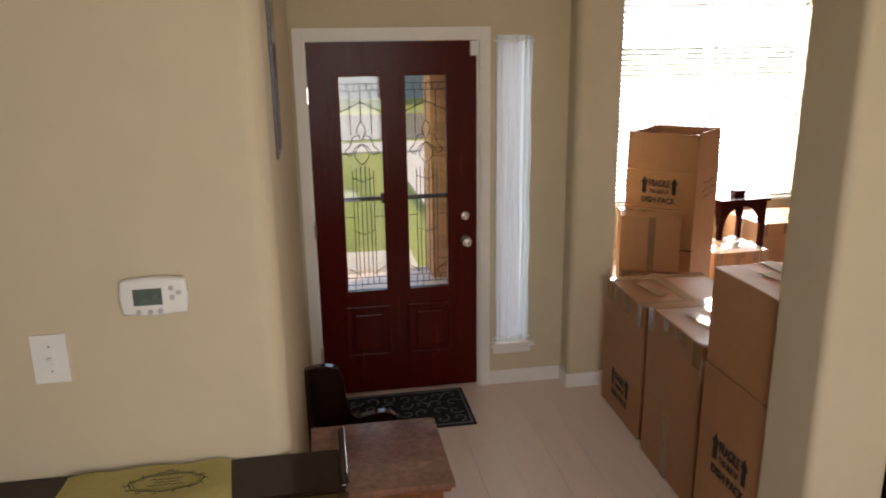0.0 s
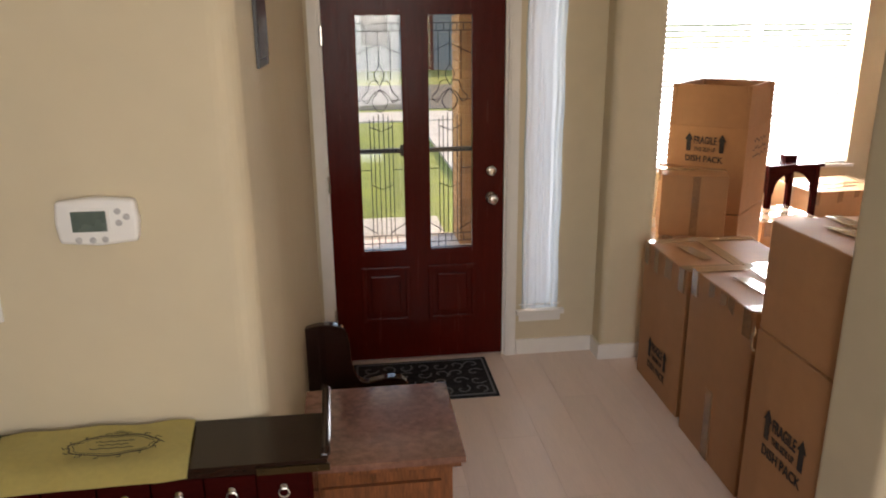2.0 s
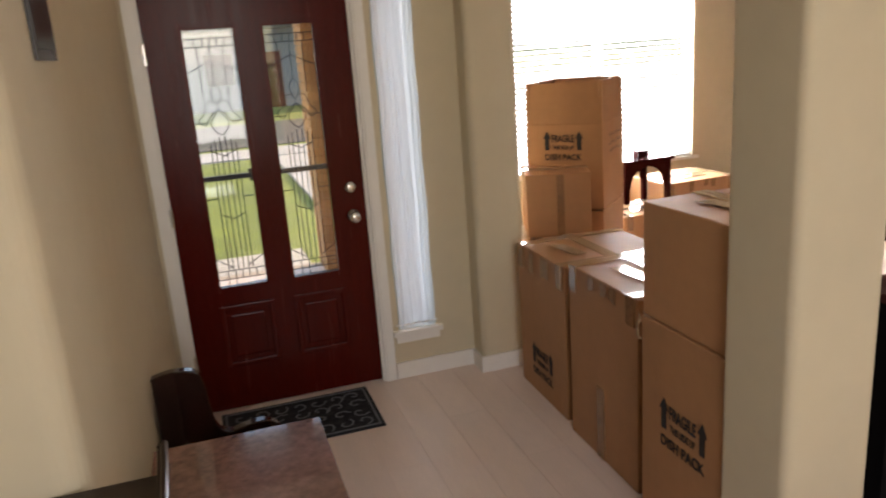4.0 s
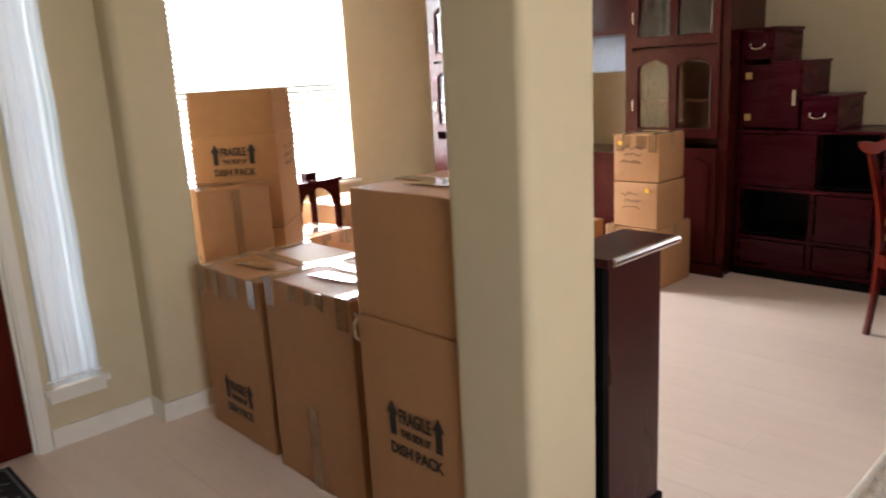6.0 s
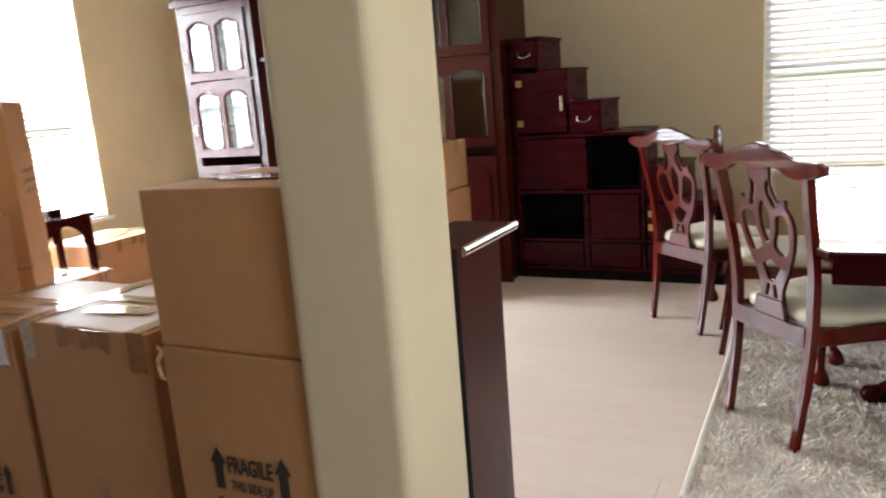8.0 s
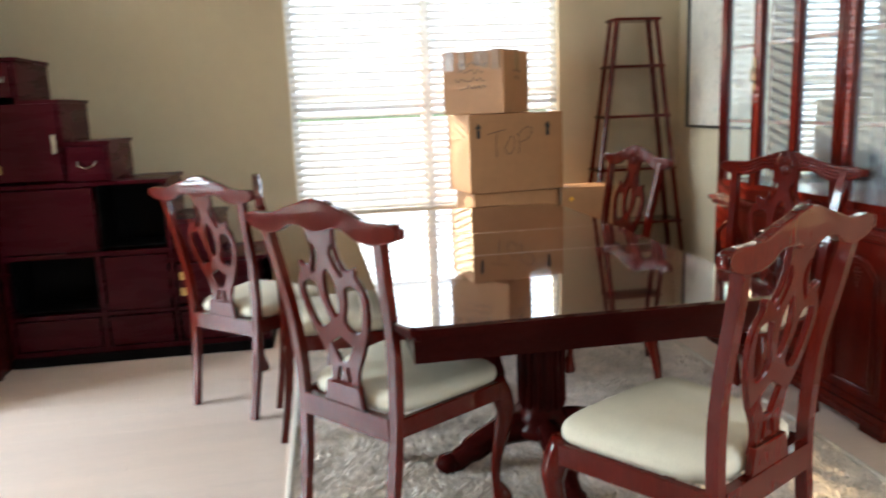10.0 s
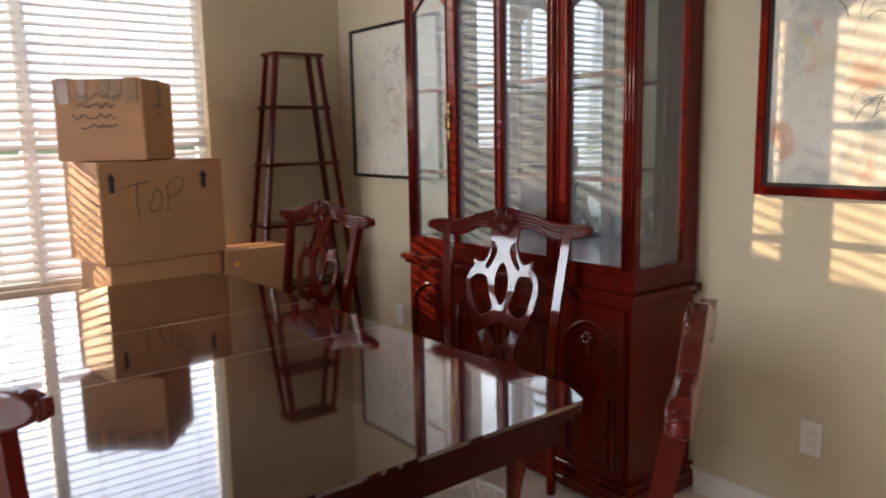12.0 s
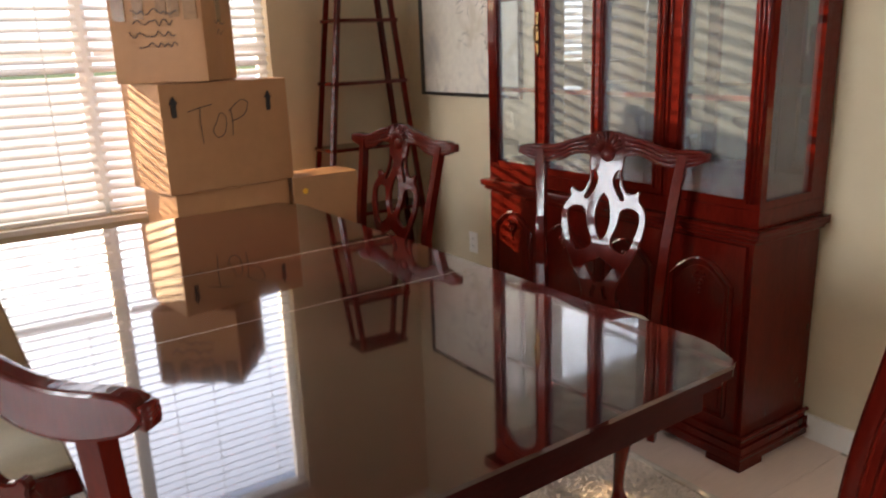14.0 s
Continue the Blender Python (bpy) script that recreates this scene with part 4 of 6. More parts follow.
    # crest rail with beaded face, scrolled ears and a carved shell
    up = smooth_line([(0, 0, 1.056), (0.04, 0, 1.050), (0.07, 0, 1.040), (0.115, 0, 1.029), (0.16, 0, 1.014), (0.19, 0, 1.006), (0.23, 0, 1.003), (0.27, 0, 1.004), (0.30, 0, 1.000), (0.318, 0, 0.984)], 3)
    dn = smooth_line([(0, 0, 0.960), (0.04, 0, 0.966), (0.07, 0, 0.975), (0.115, 0, 0.974), (0.155, 0, 0.954), (0.19, 0, 0.945), (0.23, 0, 0.943), (0.27, 0, 0.950), (0.30, 0, 0.960), (0.318, 0, 0.976)], 3)
    outline = [(v.x, v.z) for v in dn] + [(v.x, v.z) for v in reversed(up)] + [(-v.x, v.z) for v in up[1:]] + [(-v.x, v.z) for v in reversed(dn[1:])]
    crest = part("crest_rail", soften(prism(outline, 0.026, pose(0, back_y(1.0) - 0.013, 0)), 0.005, 2), CHERRY, c)
    for f in (0.14, 0.36, 0.58, 0.80):
        for s in (-1, 1):
            part("bead", sweep(bmesh.new(), [(s * (p.x * (1 - f) + q.x * f), back_y(1.0) + 0.0115, p.z * (1 - f) + q.z * f) for p, q in zip(up[5:-1], dn[5:-1])] + [(s * (0.321 - 0.004 * abs(f - 0.5)), back_y(1.0) + o, 0.980 + 0.026 * (0.5 - f)) for o in (0.008, -0.004, -0.012)], 0.0068, 6), CHERRY, crest, shade=True)
    for k in range(-4, 5):
        a = k * 0.33
        part("shell_rib", sweep(bmesh.new(), [(0.004 * k, back_y(1.0) + 0.012, 0.982), (math.sin(a) * 0.034, back_y(1.0) + 0.019, 0.990 + math.cos(a) * 0.036), (math.sin(a) * 0.052, back_y(1.0) + 0.012, 0.993 + math.cos(a) * 0.062)], [0.004, 0.0075, 0.0065], 6), CHERRY, crest, shade=True)
    part("shell_heart", turned([(0.026, -0.006), (0.026, 0.002), (0.018, 0.009), (0.006, 0.012)], 14, m=pose(0, back_y(1.0) + 0.012, 0.978, -90)), CHERRY, crest, shade=True)
    # pierced splat: one flat board, curved with the back
    side = [(0.060, 0.978), (0.056, 0.945), (0.052, 0.915), (0.062, 0.880), (0.078, 0.856), (0.100, 0.858), (0.114, 0.868), (0.121, 0.856), (0.116, 0.840), (0.136, 0.812), (0.146, 0.770), (0.138, 0.718), (0.118, 0.660), (0.094, 0.612), (0.074, 0.570), (0.062, 0.540), (0.060, 0.510), (0.070, 0.478)]
    edge = [(v.x, v.z) for v in smooth_line([(x, 0, z) for x, z in side], 3)]
    slot = [(0.044, 0.928), (0.028, 0.905), (0.032, 0.876), (0.056, 0.836), (0.066, 0.840), (0.050, 0.876), (0.046, 0.905)]
    lobe = [(0.122, 0.780), (0.102, 0.806), (0.064, 0.800), (0.053, 0.750), (0.034, 0.690), (0.080, 0.662), (0.106, 0.704)]
    lens = [(0.025 * math.sin(t) * abs(math.sin(t)) ** 0.35, 0.779 + 0.074 * math.cos(t)) for t in [2 * math.pi * k / 16 for k in range(16)]]
    heart = [(0, 0.644), (0.046, 0.616), (0.014, 0.562), (-0.014, 0.562), (-0.046, 0.616)]
    flute = [(0.010, 0.545), (0.021, 0.548), (0.032, 0.505), (0.018, 0.505)]
    holes = [lens, heart] + [closed_line([(s * x, z) for x, z in h]) for h in (slot, lobe) for s in (-1, 1)] + [[(s * x, z) for x, z in flute] for s in (-1, 1)]
    bm = prism(edge + [(-x, z) for x, z in reversed(edge)], 0.016, holes=holes)
    soften(bm, 0.003, 1)
    for v in bm.verts:
        v.co.y += back_y(v.co.z) - 0.008
    part("splat", bm, CHERRY, c, "pierced interlaced splat")
    part("shoe", soften(prism([(-0.085, 0.434), (0.085, 0.434), (0.07, 0.50), (-0.07, 0.50)], 0.02, pose(0, -0.224, 0)), 0.003, 1), CHERRY, c)
    return c


RUGZ = 0.014
seats = [(3.39, 1.225, -139.5), (4.623, 1.766, -131), (4.22, 1.41, -173.6), (2.80, 0.515, -60), (3.845, -0.235, 23.0), (4.75, 0.10, 7)]
first = dining_chair(pose(seats[0][0], seats[0][1], RUGZ, 0, 0, seats[0][2]) @ Matrix.Scale(1.025, 4))
for x, y, a in seats[1:]:
    copy_thing(first, pose(x, y, 0.0 if y > 1.62 else RUGZ, 0, 0, a))


# china cabinet
HX0, HX1, HYF, HYB = 3.47, 4.82, -0.625, SOUTH + 0.016
ch = thing("china_cabinet", "cherry china cabinet with glass doors and mirrored back", "cabinet")
part("base_body", soften(boxes((HX0 + 0.02, HX1 - 0.02, HYB, HYF - 0.02, 0.10, 0.765)), 0.003, 1), CHERRY, ch)
part("base_moulding", soften(boxes((HX0, HX1, HYB, HYF, 0.02, 0.085), (HX0 + 0.01, HX1 - 0.01, HYB, HYF - 0.01, 0.0855, 0.11)), 0.008, 2), CHERRY, ch)
for x in (HX0, HX1 - 0.13):
    part("bracket_foot", soften(boxes((x, x + 0.13, HYF - 0.12, HYF + 0.004, 0, 0.0195)), 0.003, 1), CHERRY, ch)
part("waist_moulding", soften(boxes((HX0 - 0.012, HX1 + 0.012, HYB, HYF + 0.008, 0.785, 0.812), (HX0 + 0.005, HX1 - 0.005, HYB, HYF - 0.005, 0.766, 0.7845)), 0.007, 2), CHERRY, ch)
for z, o, r in ((0.792, 0.010, 0.005), (0.803, 0.012, 0.005), (0.776, -0.003, 0.006)):
    part("waist_bead", sweep(bmesh.new(), [(HX1 + o, HYB + 0.01, z), (HX1 + o, HYF + o, z), (HX0 - o, HYF + o, z), (HX0 - o, HYB + 0.01, z)], r, 8), CHERRY, ch)
for z, o in ((0.118, 0.0), (0.052, 0.002)):
    part("plinth_bead", sweep(bmesh.new(), [(HX1 + o, HYB + 0.01, z), (HX1 + o, HYF + o, z), (HX0 - o, HYF + o, z), (HX0 - o, HYB + 0.01, z)], 0.008, 8), CHERRY, ch)
dw = (HX1 - HX0 - 0.07) / 4
for k in range(4):
    d = part("door", soften(boxes((HX0 + 0.035 + k * dw + 0.003, HX0 + 0.035 + (k + 1) * dw - 0.003, HYF - 0.02, HYF - 0.004, 0.12, 0.755)), 0.002, 1), CHERRY, ch)
    xm = HX0 + 0.035 + (k + 0.5) * dw
    bm = bmesh.new()
    o = arched(dw - 0.09, 0.52, 0.07, xm - dw / 2 + 0.045, 0.17)
    sweep(bm, [(x, HYF - 0.003, z) for x, z in o + o[:1]], 0.008, 6, 1.0, (0, 1, 0))
    part("panel_moulding", bm, CHERRY, d)
    part("raised_panel", soften(prism(arched(dw - 0.13, 0.48, 0.06, xm - dw / 2 + 0.065, 0.19), 0.006, pose(0, HYF - 0.004, 0)), 0.002, 1), CHERRY, d)
    bm = bmesh.new()
    for j in range(6):
        a = j * math.pi / 3
        turned([(0.008, -0.004), (0.010, 0.0), (0.007, 0.006), (0.002, 0.009)], 8, bm, pose(xm + 0.017 * math.cos(a), HYF + 0.003, 0.63 + 0.017 * math.sin(a), -90))
    turned([(0.007, -0.004), (0.008, 0.003), (0.003, 0.010)], 8, bm, pose(xm, HYF + 0.003, 0.63, -90))
    for j in range(3):
        turned([(0.006, -0.004), (0.006, 0.001), (0.002, 0.005)], 8, bm, pose(xm, HYF + 0.003, 0.602 - j * 0.014, -90))
    part("rosette", bm, CHERRY, d, "carved wooden rosette")
# glazed upper part
UX0, UX1, UY, UZ0, UZ1 = 3.485, 4.81, -0.65, 0.813, 2.10
part("upper_base", soften(boxes((UX0, UX1, HYB, UY, UZ0, UZ0 + 0.055)), 0.005, 1), CHERRY, ch)
part("upper_top", soften(boxes((UX0, UX1, HYB, UY, UZ1 - 0.09, UZ1)), 0.004, 1), CHERRY, ch)
part("cornice", soften(boxes((UX0 - 0.04, UX1 + 0.04, HYB, UY + 0.04, UZ1 + 0.001, UZ1 + 0.05)), 0.012, 2), CHERRY, ch)
part("mirror_back", boxes((UX0 + 0.03, UX1 - 0.03, HYB + 0.004, HYB + 0.012, UZ0 + 0.056, UZ1 - 0.091)), MIRROR, ch, "mirrored back panel")
for x, px in ((UX0, UX0), (UX1 - 0.03, UX1 - 0.058)):
    post = part("corner_post", soften(boxes((px, px + 0.058, UY - 0.03, UY, UZ0 + 0.056, UZ1 - 0.091)), 0.003, 1), CHERRY, ch)
    for k in (0.014, 0.029, 0.044):
        part("reed", sweep(bmesh.new(), [(px + k, UY, UZ0 + 0.075), (px + k, UY, UZ1 - 0.12)], 0.006, 8, 1.0, (0, 1, 0)), CHERRY, post, shade=True)
    part("rear_post", soften(boxes((x, x + 0.03, HYB, HYB + 0.082, UZ0 + 0.056, UZ1 - 0.091)), 0.003, 1), CHERRY, ch)
    part("side_rail", soften(boxes((x, x + 0.03, HYB + 0.083, UY - 0.031, UZ0 + 0.056, UZ0 + 0.082)), 0.003, 1), CHERRY, ch)
    g = part("side_pane", sheet((x + 0.013, x + 0.017, HYB + 0.082, UY - 0.03, UZ0 + 0.056, UZ1 - 0.091)), DUSTGLASS, ch)
    g.visible_shadow = False
for x0, x1 in ((4.437, 4.512), (4.146, 4.198), (3.790, 3.853), (3.862, 3.903)):
    stile = part("door_stile", soften(boxes((x0, x1, UY - 0.028, UY - 0.002, UZ0 + 0.056, UZ1 - 0.091)), 0.004, 1), CHERRY, ch)
    for x in (x0 + 0.010, x1 - 0.010):
        part("stile_bead", sweep(bmesh.new(), [(x, UY - 0.002, UZ0 + 0.075), (x, UY - 0.002, UZ1 - 0.12)], 0.005, 6, 1.0, (0, 1, 0)), CHERRY, stile, shade=True)
for x0, x1 in ((3.543, 3.790), (3.903, 4.146), (4.198, 4.437), (4.512, 4.752)):
    g = part("pane", sheet((x0, x1, UY - 0.017, UY - 0.013, UZ0 + 0.056, UZ1 - 0.091)), DUSTGLASS, ch)
    g.visible_shadow = False
    part("door_rail", soften(boxes((x0, x1, UY - 0.028, UY - 0.002, UZ0 + 0.056, UZ0 + 0.085)), 0.003, 1), CHERRY, ch)
    part("arch_rail", soften(prism([(x0, UZ1 - 0.092), (x0, UZ1 - 0.20)] + [(x0 + (x1 - x0) * k / 8, UZ1 - 0.20 + 0.07 * math.sin(math.pi * k / 8)) for k in range(1, 8)] + [(x1, UZ1 - 0.20), (x1, UZ1 - 0.092)], 0.02, pose(0, UY - 0.026, 0)), 0.002, 1), CHERRY, ch)
for z in (1.195, 1.56):
    g = part("glass_shelf", sheet((UX0 + 0.032, UX1 - 0.032, HYB + 0.02, UY - 0.05, z, z + 0.007)), GLASS, ch)
    g.visible_shadow = False
    part("shelf_edge", boxes((UX0 + 0.032, UX1 - 0.032, UY - 0.049, UY - 0.036, z - 0.006, z + 0.012)), CHERRY, ch)
for x in (4.490,):
    h = part("door_pull", sweep(bmesh.new(), smooth_line([(x, UY, 1.455), (x, UY + 0.016, 1.445), (x, UY + 0.018, 1.42), (x, UY + 0.016, 1.395), (x, UY, 1.385)], 4), 0.0045, 6, 1.0, (1, 0, 0)), BRASS, ch, "ornate brass pull")
    part("pull_plate", soften(boxes((x - 0.007, x + 0.007, UY - 0.001, UY + 0.003, 1.335, 1.50)), 0.001, 1), BRASS, h)


# tapered shelf stand in the corner
et = thing("etagere", "tapered cherry open shelf stand in the corner", "shelf")
ECX, ECY = 5.90, -0.625


def half(z):
    return 0.062 + (1.84 - z) * 0.026, 0.130 + (1.84 - z) * 0.122


for sx in (-1, 1):
    for sy in (-1, 1):
        a, b = half(0.0), half(1.82)
        part("leg", sweep(bmesh.new(), [(ECX + sx * a[0], ECY + sy * a[1], 0), (ECX + sx * b[0], ECY + sy * b[1], 1.819)], 0.018, 4), CHERRY, et)
for z in (0.14, 0.50, 0.86, 1.205, 1.525):
    a = half(z)
    part("shelf", soften(boxes((ECX - a[0] - 0.018, ECX + a[0] + 0.018, ECY - a[1] - 0.018, ECY + a[1] + 0.018, z, z + 0.018)), 0.004, 1), CHERRY, et)
part("top", soften(boxes((ECX - 0.085, ECX + 0.085, ECY - 0.155, ECY + 0.155, 1.820, 1.838)), 0.005, 2), CHERRY, et)


# box pile by the east window
carton(west(5.50, 0.54, 0, 6), 0.56, 0.40, 0.40, "brown cardboard box at the bottom of a pile", "boxes by the window")
carton(west(5.50, 0.54, 0.405, 6), 0.55, 0.40, 0.395, "brown cardboard box in a pile by the window", "boxes by the window", tape="none")
topbox = carton(west(5.47, 0.565, 0.803, 8), 0.605, 0.42, 0.470, "brown cardboard box marked on its side, in a pile", "boxes by the window", tape="none")
for x in (0.055, 0.50):
    arrow(topbox, pose(x, -0.0075, 0.33), 0.09)
scrawl(topbox, pose(0.11, -0.009, 0.20), [[(0, 0.15), (0.06, 0.165), (0.115, 0.175)], [(0.06, 0.165), (0.055, 0.10), (0.06, 0.01)], [(0.125, 0.09), (0.11, 0.06), (0.13, 0.03), (0.165, 0.05), (0.175, 0.11), (0.15, 0.135), (0.125, 0.09)], [(0.20, 0.15), (0.205, 0.09), (0.20, 0.03)], [(0.19, 0.14), (0.25, 0.185), (0.285, 0.17), (0.265, 0.12), (0.205, 0.095)]], 0.0022)
small = carton(pose(5.68, 0.675, 1.277, 0, 0, -90 - 37), 0.40, 0.38, 0.365, "small brown cardboard box on top of a pile", "boxes by the window")
squiggles(small, pose(0.08, -0.009, 0.29), 0.26, 4, 11)
squiggles(small, pose(0.41, 0.09, 0.25, 0, 0, 90), 0.18, 2, 12)
cnr = carton(west(5.555, -0.025, 0, 0), 0.35, 0.215, 0.80, "brown cardboard box with an orange sticker by the pile", "boxes by the window", tape="none")
part("sticker", turned([(0.014, 0), (0.014, 0.001)], 12, m=pose(0.06, -0.007, 0.73, 90)), YELLOW, cnr, "orange round sticker")


# pictures on the south wall
def picture(at, w, h, frame_mat, fw, label, seed, art, inner=None):
    """Framed picture; local x to its right as seen, y out of the wall, z up."""
    p = thing("framed_picture", label, "picture", at)
    part("frame", soften(prism([(0, 0), (w, 0), (w, h), (0, h)], 0.022, holes=[[(fw, fw), (w - fw, fw), (w - fw, h - fw), (fw, h - fw)]]), 0.003, 1), frame_mat, p)
    if inner:
        part("inner_frame", prism([(fw, fw), (w - fw, fw), (w - fw, h - fw), (fw, h - fw)], 0.014, holes=[[(fw + 0.012, fw + 0.012), (w - fw - 0.012, fw + 0.012), (w - fw - 0.012, h - fw - 0.012), (fw + 0.012, h - fw - 0.012)]]), inner, p)
    part("art_paper", boxes((fw, w - fw, 0.001, 0.006, fw, h - fw)), art, p, "aged pale paper with a faint brush drawing")
    rng = random.Random(seed)
    bm = bmesh.new()
    for k in range(9):
        cx, cz, turn = w * rng.uniform(0.25, 0.75), h * rng.uniform(0.12, 0.88), rng.uniform(0, 6)
        for j in range(rng.randint(4, 9)):
            x, z, a = cx + rng.uniform(-0.05, 0.05), cz + rng.uniform(-0.05, 0.05), turn + rng.uniform(-0.4, 0.4)
            pts, bend = [], rng.uniform(-0.5, 0.5)
            for _ in range(5):
                pts.append((min(max(x, fw + 0.03), w - fw - 0.03), 0.0062, min(max(z, fw + 0.03), h - fw - 0.03)))
                a += bend
                x, z = x + 0.016 * math.cos(a), z + 0.016 * math.sin(a)
            sweep(bm, smooth_line(pts, 2), rng.uniform(0.0007, 0.0022), 4, 0.2, (0, 1, 0))
    tagged(part("brush_lines", bm, ARTLINE, p), "fine dark brush strokes", kind="stuff")
    return p


southwall = lambda x, z: Matrix.Translation((x, SOUTH + 0.001, z)) @ pose(0, 0, 0, 0, 0, 0)
picture(southwall(5.015, 1.125), 0.88, 0.86, FRAMEBLK, 0.018, "ink brush drawing in a thin dark frame", 3, INKART)
picture(southwall(2.00, 1.145), 1.27, 0.86, CHERRY, 0.03, "faded figure painting in a cherry wood frame", 8, FIGUREART, FRAMEBLK)


# wall fittings
def outlet(at, label="white wall power outlet"):
    o = thing("power_outlet", label, "outlet", at)
    part("plate", soften(boxes((-0.036, 0.036, 0, 0.006, -0.058, 0.058)), 0.003, 2), PLASTIC, o)
    for z in (-0.021, 0.021):
        s = part("socket", soften(boxes((-0.017, 0.017, 0.0062, 0.009, z - 0.014, z + 0.014)), 0.001, 1), PLASTIC, o)
        for x in (-0.006, 0.006):
            # raised black bars carry the shade inside the slots as colour
            part("slot", boxes((x - 0.001, x + 0.001, 0.0091, 0.0096, z - 0.004, z + 0.005)), BLACK_AND_SHADE, s)
    return o


outlet(Matrix.Translation((3.035, SOUTH + 0.001, 0.345)))
outlet(Matrix.Translation((5.45, SOUTH + 0.001, 0.33)))
sw = thing("light_switch", "white toggle light switch plate on the wall", "switch", Matrix.Translation((-0.478, HALLW - 0.001, 1.346)))
part("plate", soften(boxes((-0.038, 0.038, -0.006, 0, -0.058, 0.058)), 0.003, 2), PLASTIC, sw)
part("toggle", soften(boxes((-0.005, 0.005, -0.020, -0.0062, -0.012, 0.004)), 0.002, 1), PLASTIC, sw)
for z in (-0.03, 0.03):
    part("screw", turned([(0.003, 0), (0.003, 0.001)], 8, m=pose(0, -0.0062, z, 90)), BUTTON, sw)
th = thing("thermostat", "white digital thermostat with a grey display", "thermostat", Matrix.Translation((-0.236, HALLW - 0.001, 1.483)))
part("housing", soften(prism([(-0.07, -0.040), (0, -0.046), (0.07, -0.040), (0.075, 0), (0.07, 0.040), (0, 0.046), (-0.07, 0.040), (-0.075, 0)], -0.026), 0.008, 3), PLASTIC, th, shade=True)
part("bezel", soften(boxes((-0.048, 0.024, -0.0285, -0.0262, -0.022, 0.027)), 0.001, 1), PLASTIC, th)
part("display", boxes((-0.043, 0.019, -0.0292, -0.0286, -0.017, 0.022)), LCD, th, "grey-green liquid crystal display")
for x, z in ((0.040, 0.020), (0.040, -0.002), (0.055, 0.009), (-0.035, -0.033), (-0.010, -0.034), (0.012, -0.033)):
    part("button", turned([(0.006, 0), (0.006, 0.002), (0.004, 0.003)], 10, m=pose(x, -0.0262, z, 90)), BUTTON, th, "grey rubber button")
rp = thing("wall_mirror", "dark framed picture seen edge-on on the hall wall", "picture")
part("frame", soften(boxes((RETX + 0.001, RETX + 0.007, 2.14, 2.36, 1.735, 2.35)), 0.005), FRAMEBLK, rp)
part("inner_frame", soften(boxes((RETX + 0.0073, RETX + 0.010, 2.155, 2.345, 1.755, 2.335)), 0.003), DESKTOP, rp)


# writing desk against the hall wall
desk = thing("writing_desk", "dark lacquered desk with small drawers and brass corners", "desk")
DX0, DX1, DY0, DY1, DZ = -1.05, 0.165, 1.66, 1.836, 1.045
part("desktop", soften(boxes((DX0, DX1, DY0, DY1, DZ - 0.022, DZ)), 0.004), DESKTOP, desk, "glossy dark top")
run = smooth_line([(DY0 - 0.006, 0, 0.001), (DY0 - 0.006, 0, 0.014), (DY0 + 0.02, 0, 0.024), (DY0 + 0.07, 0, 0.032), (DY0 + 0.12, 0, 0.042), (DY1 - 0.002, 0, 0.056)], 4)
side_m = Matrix.Translation((DX1 + 0.004, 0, DZ + 0.0005)) @ pose(0, 0, 0, 0, 0, 90)
part("gallery_rail", soften(prism([(v.x, v.z) for v in run] + [(DY1 - 0.002, 0.001)], 0.014, side_m), 0.003, 2), DESKTOP, desk)
part("gallery_scroll", sweep(bmesh.new(), [(DX1 + 0.002, v.x, DZ + v.z) for v in run[4:]], 0.007, 8), DESKTOP, desk)
part("brass_corner", soften(boxes((DX1 - 0.13, DX1 + 0.006, DY0 - 0.006, DY0 - 0.001, DZ - 0.022, DZ - 0.008)), 0.001, 1), BRASS, desk, "aged brass corner strap")
for x in (-0.12, -0.07, -0.015):
    part("brass_stud", turned([(0.004, 0), (0.003, 0.002)], 8, m=pose(DX1 + x, DY0 - 0.006, DZ - 0.015, 90)), BRASS, desk)
part("body", soften(boxes((DX0 + 0.02, DX1 - 0.03, DY0 + 0.024, DY1, 0.0, DZ - 0.023)), 0.003), CHERRYD, desk)
x = DX1 - 0.035
for k in range(11):
    w = 0.097
    d = part("drawer", soften(boxes((x - w, x - 0.004, DY0 + 0.010, DY0 + 0.023, DZ - 0.12, DZ - 0.03)), 0.003, 1), CHERRYD, desk)
    part("ring_pull", turned([(0.007, 0), (0.008, 0.004), (0.004, 0.009)], 10, m=pose(x - w / 2, DY0 + 0.0095, DZ - 0.058, 90)), CHROME, d, "round metal ring pull")
    ring = bmesh.new()
    sweep(ring, [(x - w / 2 + 0.010 * math.sin(2 * math.pi * j / 12), DY0 + 0.002, DZ - 0.068 + 0.010 * math.cos(2 * math.pi * j / 12)) for j in range(13)], 0.002, 5, 1.0, (0, 1, 0))
    part("ring", ring, CHROME, d)
    x -= w
bag = thing("cloth_bag", "yellow cloth bag with a dark printed wreath on the desk", "bag")
bm = bmesh.new()
n, mm = 16, 9
grid = []
for j in range(mm + 1):
    row = []
    for i in range(n + 1):
        u, v = i / n, j / mm
        xx, yy = -0.475 + 0.37 * u + 0.03 * (1 - v) * u - 0.01 * (1 - v), DY0 - 0.03 + (DY1 - DY0 + 0.025) * v - 0.015 * (1 - u)
        over = max(0.0, DY0 - yy)
        zz = DZ + 0.006 + 0.010 * abs(noise.noise(Vector((xx * 9, yy * 9, 0.3)))) + 0.005 * math.sin(u * 9) ** 2 * v - over * 0.3
        row.append(bm.verts.new((xx, yy, zz)))
    grid.append(row)
